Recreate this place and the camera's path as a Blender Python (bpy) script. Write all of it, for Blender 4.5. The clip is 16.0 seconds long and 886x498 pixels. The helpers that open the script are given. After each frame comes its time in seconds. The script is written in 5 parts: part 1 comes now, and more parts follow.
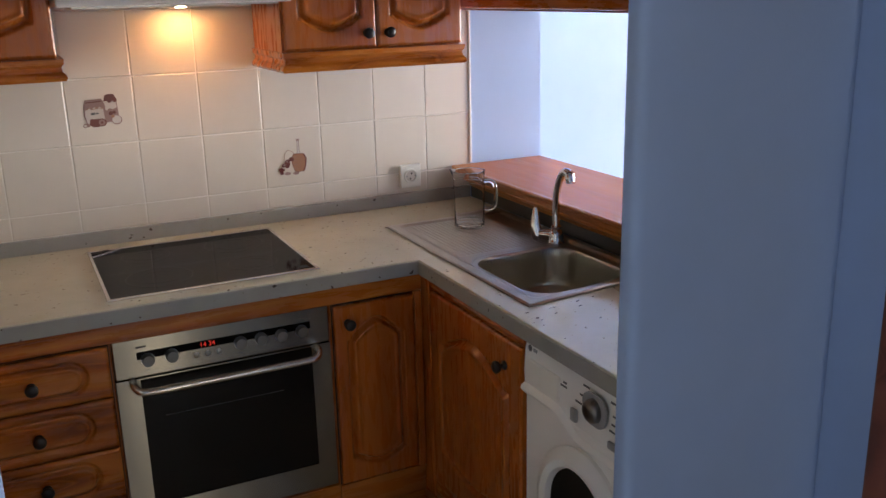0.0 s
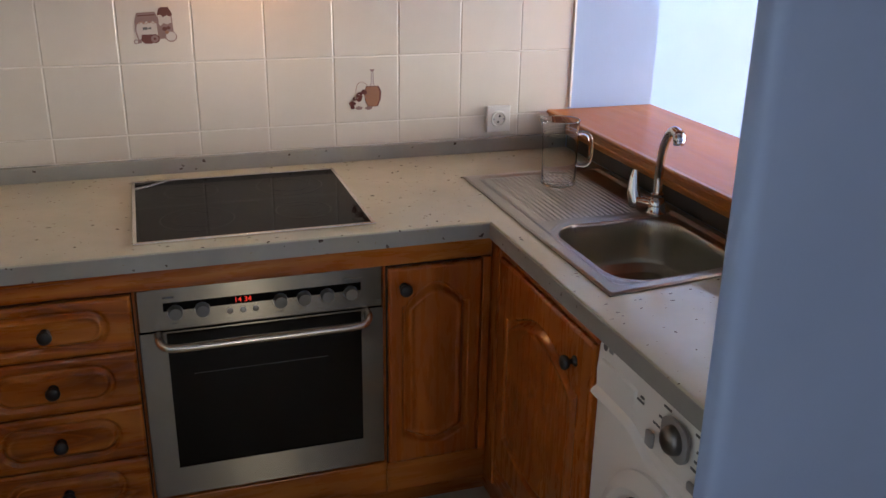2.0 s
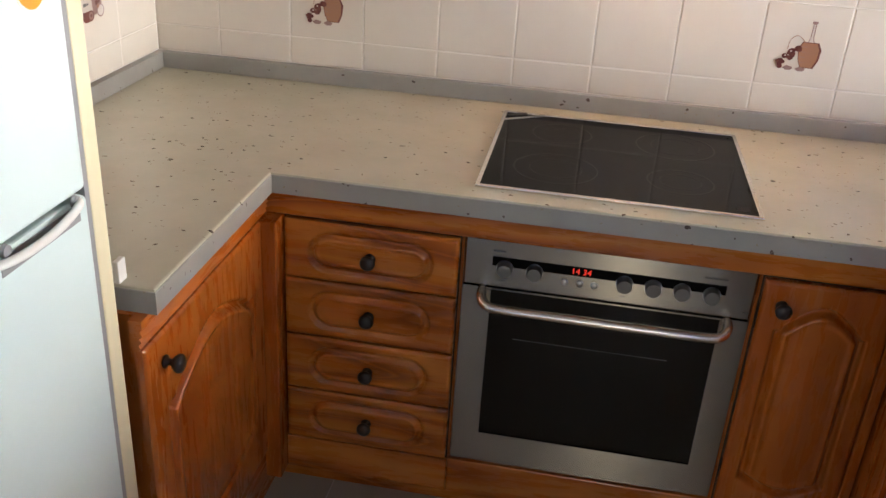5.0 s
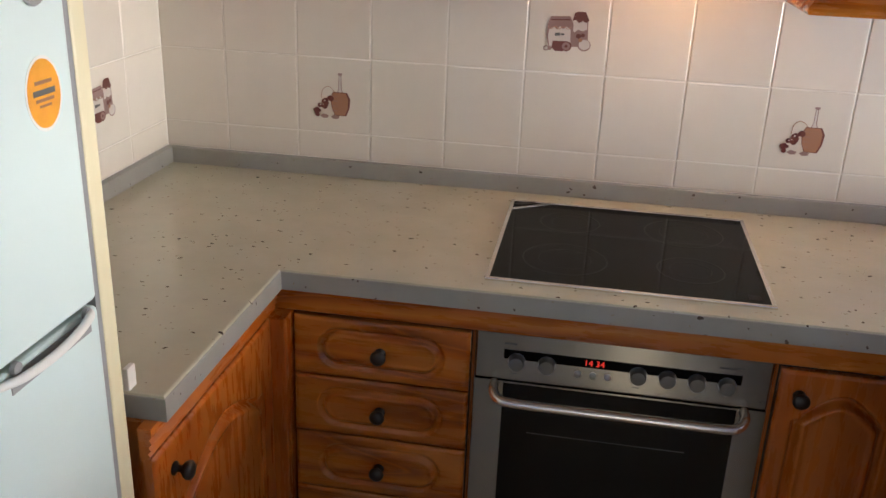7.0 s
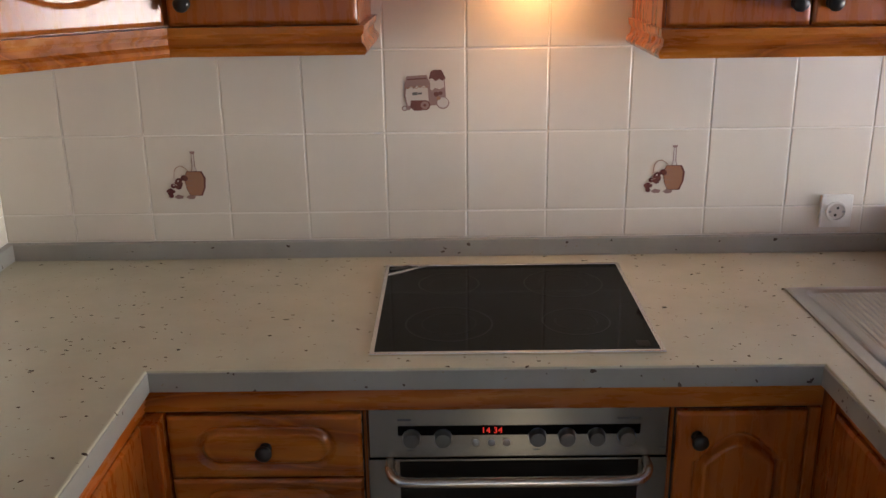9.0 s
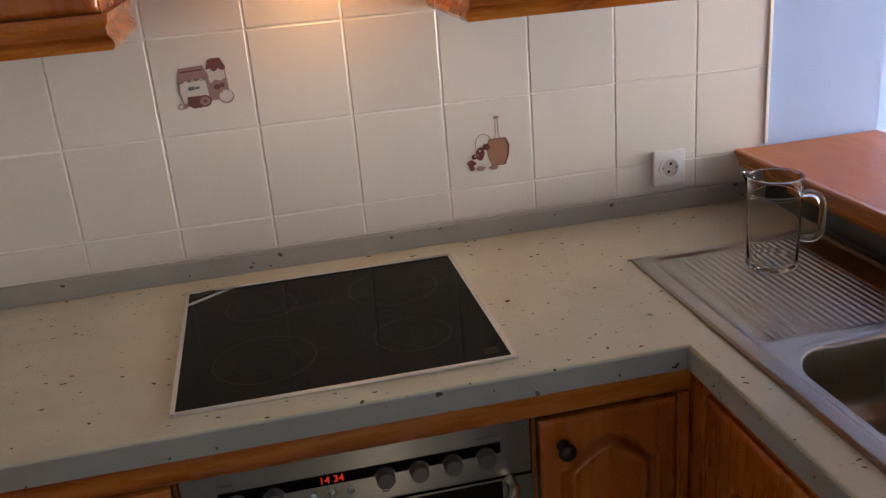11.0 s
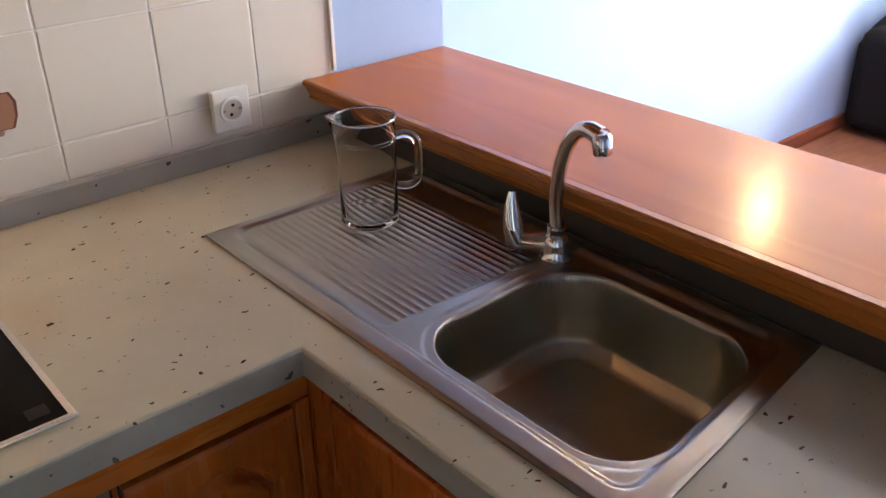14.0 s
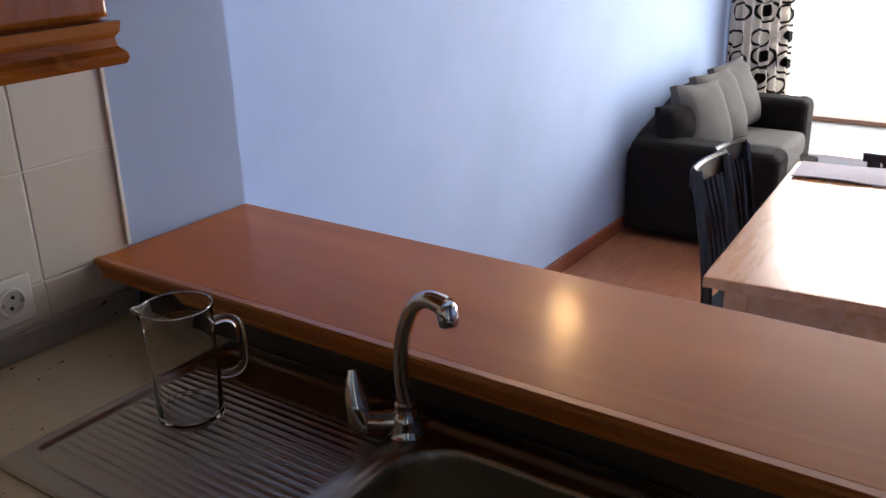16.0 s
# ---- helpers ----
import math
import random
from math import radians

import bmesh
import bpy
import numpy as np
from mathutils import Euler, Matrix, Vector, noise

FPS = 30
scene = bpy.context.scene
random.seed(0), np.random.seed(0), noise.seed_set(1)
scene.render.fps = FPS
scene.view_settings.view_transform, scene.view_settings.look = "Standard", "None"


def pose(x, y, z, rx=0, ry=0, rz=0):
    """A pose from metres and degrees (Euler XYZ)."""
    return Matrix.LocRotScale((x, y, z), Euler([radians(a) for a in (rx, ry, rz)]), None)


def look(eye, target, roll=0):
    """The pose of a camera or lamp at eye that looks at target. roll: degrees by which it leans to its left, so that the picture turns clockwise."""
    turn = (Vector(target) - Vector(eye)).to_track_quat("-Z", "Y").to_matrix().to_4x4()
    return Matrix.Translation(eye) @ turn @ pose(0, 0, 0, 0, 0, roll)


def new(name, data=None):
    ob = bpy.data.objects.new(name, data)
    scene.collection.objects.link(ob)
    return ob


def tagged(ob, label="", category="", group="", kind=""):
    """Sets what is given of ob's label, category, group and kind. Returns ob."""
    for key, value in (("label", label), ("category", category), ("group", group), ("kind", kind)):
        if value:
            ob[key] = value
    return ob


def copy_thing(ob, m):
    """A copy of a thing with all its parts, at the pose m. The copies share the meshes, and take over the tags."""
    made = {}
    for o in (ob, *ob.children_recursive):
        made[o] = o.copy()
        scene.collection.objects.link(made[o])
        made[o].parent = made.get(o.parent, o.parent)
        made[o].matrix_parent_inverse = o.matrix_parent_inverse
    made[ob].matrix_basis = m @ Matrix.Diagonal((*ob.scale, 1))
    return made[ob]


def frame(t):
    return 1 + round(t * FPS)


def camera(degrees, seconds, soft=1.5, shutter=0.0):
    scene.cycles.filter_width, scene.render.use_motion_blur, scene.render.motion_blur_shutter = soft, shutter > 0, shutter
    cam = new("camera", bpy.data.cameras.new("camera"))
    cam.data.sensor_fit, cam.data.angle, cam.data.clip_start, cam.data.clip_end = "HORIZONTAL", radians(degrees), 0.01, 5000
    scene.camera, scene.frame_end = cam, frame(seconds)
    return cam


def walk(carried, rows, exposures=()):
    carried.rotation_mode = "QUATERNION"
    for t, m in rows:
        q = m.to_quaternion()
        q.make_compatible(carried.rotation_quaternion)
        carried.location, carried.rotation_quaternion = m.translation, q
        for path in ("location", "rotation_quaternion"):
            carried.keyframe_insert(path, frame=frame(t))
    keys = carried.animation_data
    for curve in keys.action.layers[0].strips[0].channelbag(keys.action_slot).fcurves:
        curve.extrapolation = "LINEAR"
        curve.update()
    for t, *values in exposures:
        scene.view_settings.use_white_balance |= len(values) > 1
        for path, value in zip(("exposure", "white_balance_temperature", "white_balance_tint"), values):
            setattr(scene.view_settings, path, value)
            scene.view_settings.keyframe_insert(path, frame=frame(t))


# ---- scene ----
cam = camera(52.0, 16.0)
PATH = [
    (0, (-0.173, -2.997, 1.658), (0.663, -1.265, 1.108), -1.4),
    (0.5, (-0.115, -2.897, 1.651), (0.674, -1.158, 1.057), -0.4),
    (1, (-0.063, -2.818, 1.644), (0.667, -1.067, 1.01), 0.3),
    (1.5, (0.0, -2.761, 1.637), (0.664, -0.998, 0.965), 0.4),
    (2, (0.07, -2.696, 1.636), (0.661, -0.919, 0.935), 0.9),
    (2.5, (0.121, -2.643, 1.621), (0.572, -0.833, 0.9), 1.1),
    (3, (0.155, -2.585, 1.611), (0.466, -0.757, 0.862), 1.3),
    (3.5, (0.176, -2.486, 1.607), (0.364, -0.654, 0.827), 1.7),
    (4, (0.166, -2.4, 1.594), (0.232, -0.574, 0.781), 2.6),
    (4.5, (0.19, -2.347, 1.585), (0.09, -0.54, 0.734), 3.2),
    (5, (0.211, -2.333, 1.594), (-0.057, -0.555, 0.718), 3.6),
    (7.5, (0.184, -2.308, 1.636), (-0.102, -0.449, 0.955), 1.9),
    (8, (0.169, -2.3, 1.641), (-0.034, -0.418, 0.994), 1.1),
    (10.5, (0.192, -2.015, 1.634), (0.432, -0.129, 1.015), -4.0),
    (11, (0.225, -1.947, 1.616), (0.567, -0.104, 0.921), -4.8),
    (11.5, (0.249, -1.912, 1.615), (0.688, -0.103, 0.883), -4.7),
    (12, (0.281, -1.862, 1.606), (0.82, -0.099, 0.83), -4.4),
    (12.5, (0.309, -1.793, 1.588), (0.95, -0.085, 0.767), -4.2),
    (13, (0.331, -1.699, 1.582), (1.108, -0.076, 0.71), -3.6),
    (13.5, (0.349, -1.635, 1.584), (1.294, -0.132, 0.662), -2.9),
    (14, (0.354, -1.585, 1.584), (1.496, -0.23, 0.655), -1.2),
    (14.5, (0.354, -1.551, 1.586), (1.635, -0.301, 0.695), -0.9),
    (15, (0.36, -1.536, 1.599), (1.752, -0.366, 0.767), -1.1),
    (15.5, (0.377, -1.506, 1.605), (1.827, -0.359, 0.843), -1.7),
    (16, (0.41, -1.446, 1.626), (1.932, -0.362, 0.912), -1.8),
]
EXPOSURES = [(0.0, -0.1), (2.0, 0.0), (3.5, 0.3), (5.0, 0.6), (7.5, 0.07), (8.0, -0.02), (10.5, -0.24), (11.0, -0.22), (12.0, -0.14), (13.0, 0.02), (14.0, 0.08), (14.5, -0.05), (15.0, -0.3), (15.5, -0.82), (16.0, -1.42)]
walk(cam, [(t, look(eye, target, roll)) for t, eye, target, roll in PATH], EXPOSURES)

# ---- world and large lights ----
world = bpy.data.worlds.new("daylight")
scene.world = world
world.use_nodes = True
wn = world.node_tree.nodes
sky = wn.new("ShaderNodeTexSky")
sky.sky_type, sky.sun_disc = "NISHITA", False
sky.sun_elevation, sky.sun_rotation = radians(48), radians(150)
wn["Background"].inputs[1].default_value = 0.12
world.node_tree.links.new(sky.outputs[0], wn["Background"].inputs[0])

sun = new("sun", bpy.data.lights.new("sun", "SUN"))
sun.data.energy, sun.data.angle, sun.data.color = 3.0, radians(0.5), (1.0, 0.95, 0.87)
sun.matrix_world = look((12, -9, 12), (6, -1, 0))


def area_lamp(name, eye, target, sx, sy, watts, color):
    lamp = new(name, bpy.data.lights.new(name, "AREA"))
    lamp.data.shape, lamp.data.size, lamp.data.size_y = "RECTANGLE", sx, sy
    lamp.data.energy, lamp.data.color = watts, color
    lamp.matrix_world = look(eye, target)
    return lamp


def point_lamp(name, at, watts, color, radius):
    lamp = new(name, bpy.data.lights.new(name, "POINT"))
    lamp.data.energy, lamp.data.color, lamp.data.shadow_soft_size = watts, color, radius
    lamp.location = at
    return lamp


WIN_X = 6.1
area_lamp("window_daylight", (WIN_X + 0.08, -1.4, 1.2), (0, -1.4, 1.2), 2.75, 2.2, 360, (1.0, 0.955, 0.91))
area_lamp("hall_daylight", (0.70, -5.86, 1.10), (0.70, 0, 1.10), 0.09, 2.0, 7, (1.0, 0.90, 0.76))
# unseen fill added on the hall's west side to brighten jamb and washing machine
area_lamp("hall_side_fill", (-0.99, -3.3, 1.15), (1, -3.3, 1.15), 0.7, 1.8, 4.0, (1.0, 0.93, 0.85))
area_lamp("hood_lamp", (0.37, -0.078, 1.616), (0.37, -0.078, 0), 0.07, 0.04, 0.9, (1.0, 0.44, 0.145))
point_lamp("sconce_lamp", (3.78, 0.28, 2.24), 24, (1.0, 0.66, 0.34), 0.04)

# ---- materials ----


def material(name, color, rough=0.5, metal=0.0):
    m = bpy.data.materials.new(name)
    m.use_nodes = True
    b = m.node_tree.nodes["Principled BSDF"]
    b.inputs["Base Color"].default_value = (*color, 1)
    b.inputs["Roughness"].default_value = rough
    b.inputs["Metallic"].default_value = metal
    return m, m.node_tree.nodes, m.node_tree.links, b


def coords(n, l, scale=(1, 1, 1), kind="Object"):
    tc, mp = n.new("ShaderNodeTexCoord"), n.new("ShaderNodeMapping")
    mp.inputs["Scale"].default_value = scale
    l.new(tc.outputs[kind], mp.inputs["Vector"])
    return mp.outputs[0]


def noise_tex(n, l, vec, scale, detail=3.0, rough=0.5, distort=0.0):
    t = n.new("ShaderNodeTexNoise")
    t.inputs["Scale"].default_value, t.inputs["Detail"].default_value = scale, detail
    t.inputs["Roughness"].default_value, t.inputs["Distortion"].default_value = rough, distort
    l.new(vec, t.inputs["Vector"])
    return t.outputs["Fac"]


def ramp(n, l, fac, stops):
    r = n.new("ShaderNodeValToRGB")
    e = r.color_ramp.elements
    while len(e) < len(stops):
        e.new(0.5)
    for k, (p, c) in zip(e, stops):
        k.position, k.color = p, (*c, 1)
    l.new(fac, r.inputs[0])
    return r.outputs[0]


def mix(n, l, fac, a, b, mode="MIX"):
    m = n.new("ShaderNodeMix")
    m.data_type, m.blend_type = "RGBA", mode
    for sock, v in ((0, fac), (6, a), (7, b)):
        if isinstance(v, (int, float)):
            m.inputs[sock].default_value = v
        elif isinstance(v, tuple):
            m.inputs[sock].default_value = (*v, 1)
        else:
            l.new(v, m.inputs[sock])
    return m.outputs[2]


def bump(n, l, b, fac, strength, dist=0.002):
    k = n.new("ShaderNodeBump")
    k.inputs["Strength"].default_value, k.inputs["Distance"].default_value = strength, dist
    l.new(fac, k.inputs["Height"])
    l.new(k.outputs[0], b.inputs["Normal"])


def wood(name, axis, dark, mid, light, rough=0.26, coat=0.55, scale=1.0, spec=0.5, lines=7.0):
    """Varnished pine whose grain runs along axis (0, 1, 2)."""
    m, n, l, b = material(name, mid, rough)
    b.inputs["Specular IOR Level"].default_value = spec
    s = [11 * scale] * 3
    s[axis] = 1.5 * scale
    vec = coords(n, l, tuple(s))
    info = n.new("ShaderNodeObjectInfo")
    off = n.new("ShaderNodeVectorMath")
    off.operation = "MULTIPLY_ADD"
    l.new(info.outputs["Random"], off.inputs[0])
    off.inputs[1].default_value = (37, 53, 71)
    l.new(vec, off.inputs[2])
    v = off.outputs[0]
    broad = noise_tex(n, l, v, 0.5, 1.3, 0.4, 0.5)
    wave = n.new("ShaderNodeMath")
    wave.operation = "MULTIPLY"
    l.new(broad, wave.inputs[0])
    wave.inputs[1].default_value = lines
    saw = n.new("ShaderNodeMath")
    saw.operation = "PINGPONG"
    l.new(wave.outputs[0], saw.inputs[0])
    saw.inputs[1].default_value = 1.0
    c = ramp(n, l, saw.outputs[0], [(0.0, light), (0.55, mid), (0.9, dark), (1.0, mid)])
    fine = noise_tex(n, l, v, 4.5, 4, 0.65)
    c = mix(n, l, 0.2, c, ramp(n, l, fine, [(0.3, dark), (0.7, light)]), "MIX")
    blot = noise_tex(n, l, coords(n, l, (3, 3, 3)), 1.3, 3)
    c = mix(n, l, ramp(n, l, blot, [(0.35, (0.0,) * 3), (0.75, (0.45,) * 3)]), c, mid)
    l.new(c, b.inputs["Base Color"])
    b.inputs["Coat Weight"].default_value, b.inputs["Coat Roughness"].default_value = coat, 0.17
    l.new(ramp(n, l, fine, [(0.2, (rough - 0.06,) * 3), (0.8, (rough + 0.1,) * 3)]), b.inputs["Roughness"])
    bump(n, l, b, fine, 0.03, 0.001)
    return m


PD, PM, PL = (0.345, 0.076, 0.008), (0.41, 0.100, 0.010), (0.48, 0.138, 0.016)
pine_y, pine_z = wood("pine_y", 1, PD, PM, PL, coat=0.55, spec=0.35), wood("pine_z", 2, PD, PM, PL, coat=0.55, spec=0.35, lines=4.5)
pine_x = wood("pine_x", 0, (0.20, 0.042, 0.005), (0.43, 0.115, 0.011), (0.58, 0.20, 0.026), coat=0.55, spec=0.35, lines=12.0)
bar_wood = wood("bar_veneer", 1, (0.43, 0.122, 0.017), (0.50, 0.150, 0.021), (0.56, 0.180, 0.028), 0.36, 0.27, 0.7, 0.12)
bar_wood.node_tree.nodes["Principled BSDF"].inputs["Coat Roughness"].default_value = 0.155
table_wood = wood("table_wood", 0, (0.40, 0.17, 0.06), (0.47, 0.21, 0.08), (0.53, 0.26, 0.11), 0.26, 0.5, 0.5)
edge_wood = wood("golden_edge_wood", 1, (0.40, 0.12, 0.016), (0.46, 0.145, 0.02), (0.50, 0.17, 0.026), 0.34, 0.3, 0.5)
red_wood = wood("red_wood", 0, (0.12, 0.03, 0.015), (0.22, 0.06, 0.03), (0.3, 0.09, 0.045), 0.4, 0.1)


def paint(name, color, rough=0.75, vary=0.06, grain=0.25):
    m, n, l, b = material(name, color, rough)
    v = coords(n, l)
    big = noise_tex(n, l, v, 1.7, 4, 0.6)
    lo, hi = tuple(c * (1 - vary) for c in color), tuple(min(1, c * (1 + vary)) for c in color)
    l.new(ramp(n, l, big, [(0.3, lo), (0.7, hi)]), b.inputs["Base Color"])
    bump(n, l, b, noise_tex(n, l, v, 90, 4, 0.6), grain, 0.0015)
    return m


blue_paint = paint("blue_wall_paint", (0.375, 0.50, 0.755))
white_paint = paint("white_ceiling_paint", (0.8, 0.8, 0.78))
grout = paint("pale_grout", (0.84, 0.80, 0.73), 0.85)
cream_plastic = paint("cream_plastic", (0.78, 0.70, 0.47), 0.45, 0.05, 0.05)


def ceramic(name, color, rough):
    m, n, l, b = material(name, color, rough)
    info = n.new("ShaderNodeObjectInfo")
    v = coords(n, l)
    lo, hi = tuple(c * 0.95 for c in color), tuple(c * 1.03 for c in color)
    c = ramp(n, l, info.outputs["Random"], [(0.0, lo), (1.0, hi)])
    c = mix(n, l, 0.12, c, ramp(n, l, noise_tex(n, l, v, 14, 4), [(0.35, tuple(q * 0.85 for q in color)), (0.7, hi)]))
    l.new(c, b.inputs["Base Color"])
    bump(n, l, b, noise_tex(n, l, v, 9, 2), 0.12, 0.004)
    return m


tile_glaze = ceramic("wall_tile_glaze", (0.755, 0.70, 0.61), 0.2)
floor_glaze = ceramic("floor_tile_glaze", (0.58, 0.54, 0.42), 0.35)


# speckled solid-surface worktop
def speckled(name, low, high, rough=0.3):
    m, n, l, b = material(name, high, rough)
    v = coords(n, l)
    warp = n.new("ShaderNodeTexNoise")
    warp.inputs["Scale"].default_value = 55
    l.new(v, warp.inputs["Vector"])
    add = n.new("ShaderNodeMixRGB")
    add.inputs[0].default_value = 0.018
    l.new(v, add.inputs[1])
    l.new(warp.outputs["Color"], add.inputs[2])
    ground = ramp(n, l, noise_tex(n, l, v, 6, 5, 0.6), [(0.3, low), (0.7, high)])
    for size, cut, keep, tone in ((30, 0.12, 0.17, (0.05, 0.03, 0.02)), (55, 0.17, 0.17, (0.09, 0.06, 0.045)), (90, 0.16, 0.16, (0.3, 0.26, 0.19))):
        vo = n.new("ShaderNodeTexVoronoi")
        vo.inputs["Scale"].default_value = size
        st = n.new("ShaderNodeMapping")
        st.inputs["Scale"].default_value = (0.75, 1.35, 1.0)
        st.inputs["Rotation"].default_value = (0.0, 0.0, size * 0.1)
        l.new(add.outputs[0], st.inputs["Vector"])
        l.new(st.outputs[0], vo.inputs["Vector"])
        near = n.new("ShaderNodeMath")
        near.operation = "LESS_THAN"
        l.new(vo.outputs["Distance"], near.inputs[0])
        near.inputs[1].default_value = cut
        sep = n.new("ShaderNodeSeparateColor")
        l.new(vo.outputs["Color"], sep.inputs[0])
        pick = n.new("ShaderNodeMath")
        pick.operation = "LESS_THAN"
        l.new(sep.outputs[0], pick.inputs[0])
        pick.inputs[1].default_value = keep
        both = n.new("ShaderNodeMath")
        both.operation = "MULTIPLY"
        l.new(near.outputs[0], both.inputs[0])
        l.new(pick.outputs[0], both.inputs[1])
        ground = mix(n, l, both.outputs[0], ground, tone)
    l.new(ground, b.inputs["Base Color"])
    bump(n, l, b, noise_tex(n, l, v, 40, 3), 0.05, 0.002)
    return m


worktop_mat = speckled("speckled_worktop", (0.53, 0.52, 0.40), (0.61, 0.60, 0.47), 0.12)
# same speckle in a darker, greyer tone for upstand and front edges
strip_grey = speckled("speckled_grey_strip", (0.30, 0.295, 0.27), (0.36, 0.355, 0.325), 0.35)


def steel(name, color, rough, axis, aniso=0.0, vary=0.12):
    m, n, l, b = material(name, color, rough, 1.0)
    s = [40.0] * 3
    s[axis] = 2.5
    f = noise_tex(n, l, coords(n, l, tuple(s)), 6, 2, 0.6)
    l.new(ramp(n, l, f, [(0.25, (rough * (1 - vary),) * 3), (0.75, (rough * (1 + vary),) * 3)]), b.inputs["Roughness"])
    stain = noise_tex(n, l, coords(n, l), 5, 4, 0.6)
    l.new(ramp(n, l, stain, [(0.3, tuple(c * 0.85 for c in color)), (0.7, color)]), b.inputs["Base Color"])
    if aniso:
        tn = n.new("ShaderNodeCombineXYZ")
        tn.inputs["Z"].default_value = 1.0
        l.new(tn.outputs[0], b.inputs["Tangent"])
        b.inputs["Anisotropic"].default_value = aniso
    return m


brushed = steel("brushed_steel", (0.60, 0.57, 0.53), 0.3, 0)
oven_steel = steel("oven_steel", (0.44, 0.39, 0.315), 0.27, 0, 1.0, 0.0)
sink_steel = steel("sink_steel", (0.37, 0.345, 0.31), 0.30, 1, vary=0.02)
bowl_steel = steel("paler_bowl_steel", (0.45, 0.43, 0.35), 0.34, 2, vary=0.03)
handle_steel = material("handle_steel", (0.80, 0.74, 0.66), 0.25, 1.0)[0]
hob_steel = material("hob_steel", (0.80, 0.77, 0.72), 0.26, 1.0)[0]
dial_steel = steel("dial_steel", (0.26, 0.25, 0.24), 0.36, 0)
chrome = material("chrome", (0.64, 0.64, 0.66), 0.06, 1.0)[0]
black_glass, n, l, b = material("black_glass", (0.004, 0.0035, 0.0035), 0.07)
b.inputs["Specular IOR Level"].default_value = 0.06
oven_glass, n, l, b = material("oven_glass", (0.011, 0.009, 0.0075), 0.12)
b.inputs["Specular IOR Level"].default_value = 0.28
black_iron = paint("black_knob", (0.018, 0.017, 0.017), 0.32, 0.2, 0.1)
# near-black for small black parts, and for painted shade in slots and gaps
gap_black = paint("dark_gap", (0.012, 0.010, 0.008), 0.8)
burner_grey, n, l, b = material("burner_print", (0.006, 0.0052, 0.005), 0.1)
b.inputs["Specular IOR Level"].default_value = 0.12
white_enamel = paint("white_enamel", (0.90, 0.885, 0.84), 0.28, 0.02, 0.03)
fridge_white = paint("fridge_enamel", (0.68, 0.79, 0.77), 0.3, 0.02, 0.06)
white_plastic = paint("white_plastic", (0.80, 0.79, 0.74), 0.35, 0.02, 0.02)
grey_plastic = paint("grey_plastic", (0.30, 0.30, 0.30), 0.35, 0.05, 0.02)
print_grey = material("print_grey", (0.12, 0.12, 0.12), 0.5)[0]
print_brown = paint("print_brown", (0.15, 0.045, 0.035), 0.3, 0.2)
print_red = paint("print_dark_red", (0.11, 0.022, 0.022), 0.3, 0.2)
print_tan = paint("print_tan", (0.36, 0.18, 0.105), 0.3, 0.15)
print_mauve = paint("print_mauve", (0.30, 0.19, 0.17), 0.3, 0.15)
print_pale = paint("print_pale", (0.60, 0.55, 0.50), 0.3)
orange_sticker = paint("orange_sticker", (0.85, 0.36, 0.03), 0.45, 0.08)
black_wood = paint("black_stained_wood", (0.012, 0.011, 0.013), 0.27, 0.2, 0.2)


def fabric(name, color, scale=380):
    m, n, l, b = material(name, color, 0.92)
    b.inputs["Specular IOR Level"].default_value = 0.15
    v = coords(n, l)
    w = noise_tex(n, l, v, scale, 3, 0.7)
    c = ramp(n, l, w, [(0.3, tuple(q * 0.7 for q in color)), (0.7, tuple(min(1, q * 1.25) for q in color))])
    l.new(mix(n, l, 0.4, c, ramp(n, l, noise_tex(n, l, v, 6, 3), [(0.3, tuple(q * 0.8 for q in color)), (0.7, color)])), b.inputs["Base Color"])
    bump(n, l, b, w, 0.4, 0.003)
    return m


sofa_black = fabric("black_sofa_fabric", (0.008, 0.007, 0.008))
cushion_grey = fabric("grey_cushion_fabric", (0.12, 0.117, 0.117))
pale_cloth = fabric("pale_cloth", (0.62, 0.60, 0.66))
jug_glass, n, l, b = material("thin_clear_glass", (0.99, 0.995, 0.99), 0.01)
b.inputs["Transmission Weight"].default_value, b.inputs["IOR"].default_value = 1.0, 1.15
solid_glass, n, l, b = material("solid_clear_glass", (0.97, 0.98, 0.97), 0.02)
b.inputs["Transmission Weight"].default_value, b.inputs["IOR"].default_value = 1.0, 1.45
pane_glass, n, l, b = material("pane_glass", (1, 1, 1), 0.0)
b.inputs["Transmission Weight"].default_value, b.inputs["IOR"].default_value = 1.0, 1.02


def glow(name, color, power):
    m, n, l, b = material(name, color, 0.5)
    b.inputs["Emission Color"].default_value = (*color, 1)
    b.inputs["Emission Strength"].default_value = power
    return m


daylight_glow = glow("white_daylight", (1.0, 0.98, 0.97), 9)
red_led = glow("red_display", (1.0, 0.05, 0.03), 0.55)
bulb_glow = glow("warm_bulb", (1.0, 0.7, 0.4), 30)
sconce_glow = glow("sconce_glass", (1.0, 0.62, 0.26), 260)
panel_grey = paint("dark_taupe_panel", (0.065, 0.058, 0.05), 0.4, 0.1, 0.1)

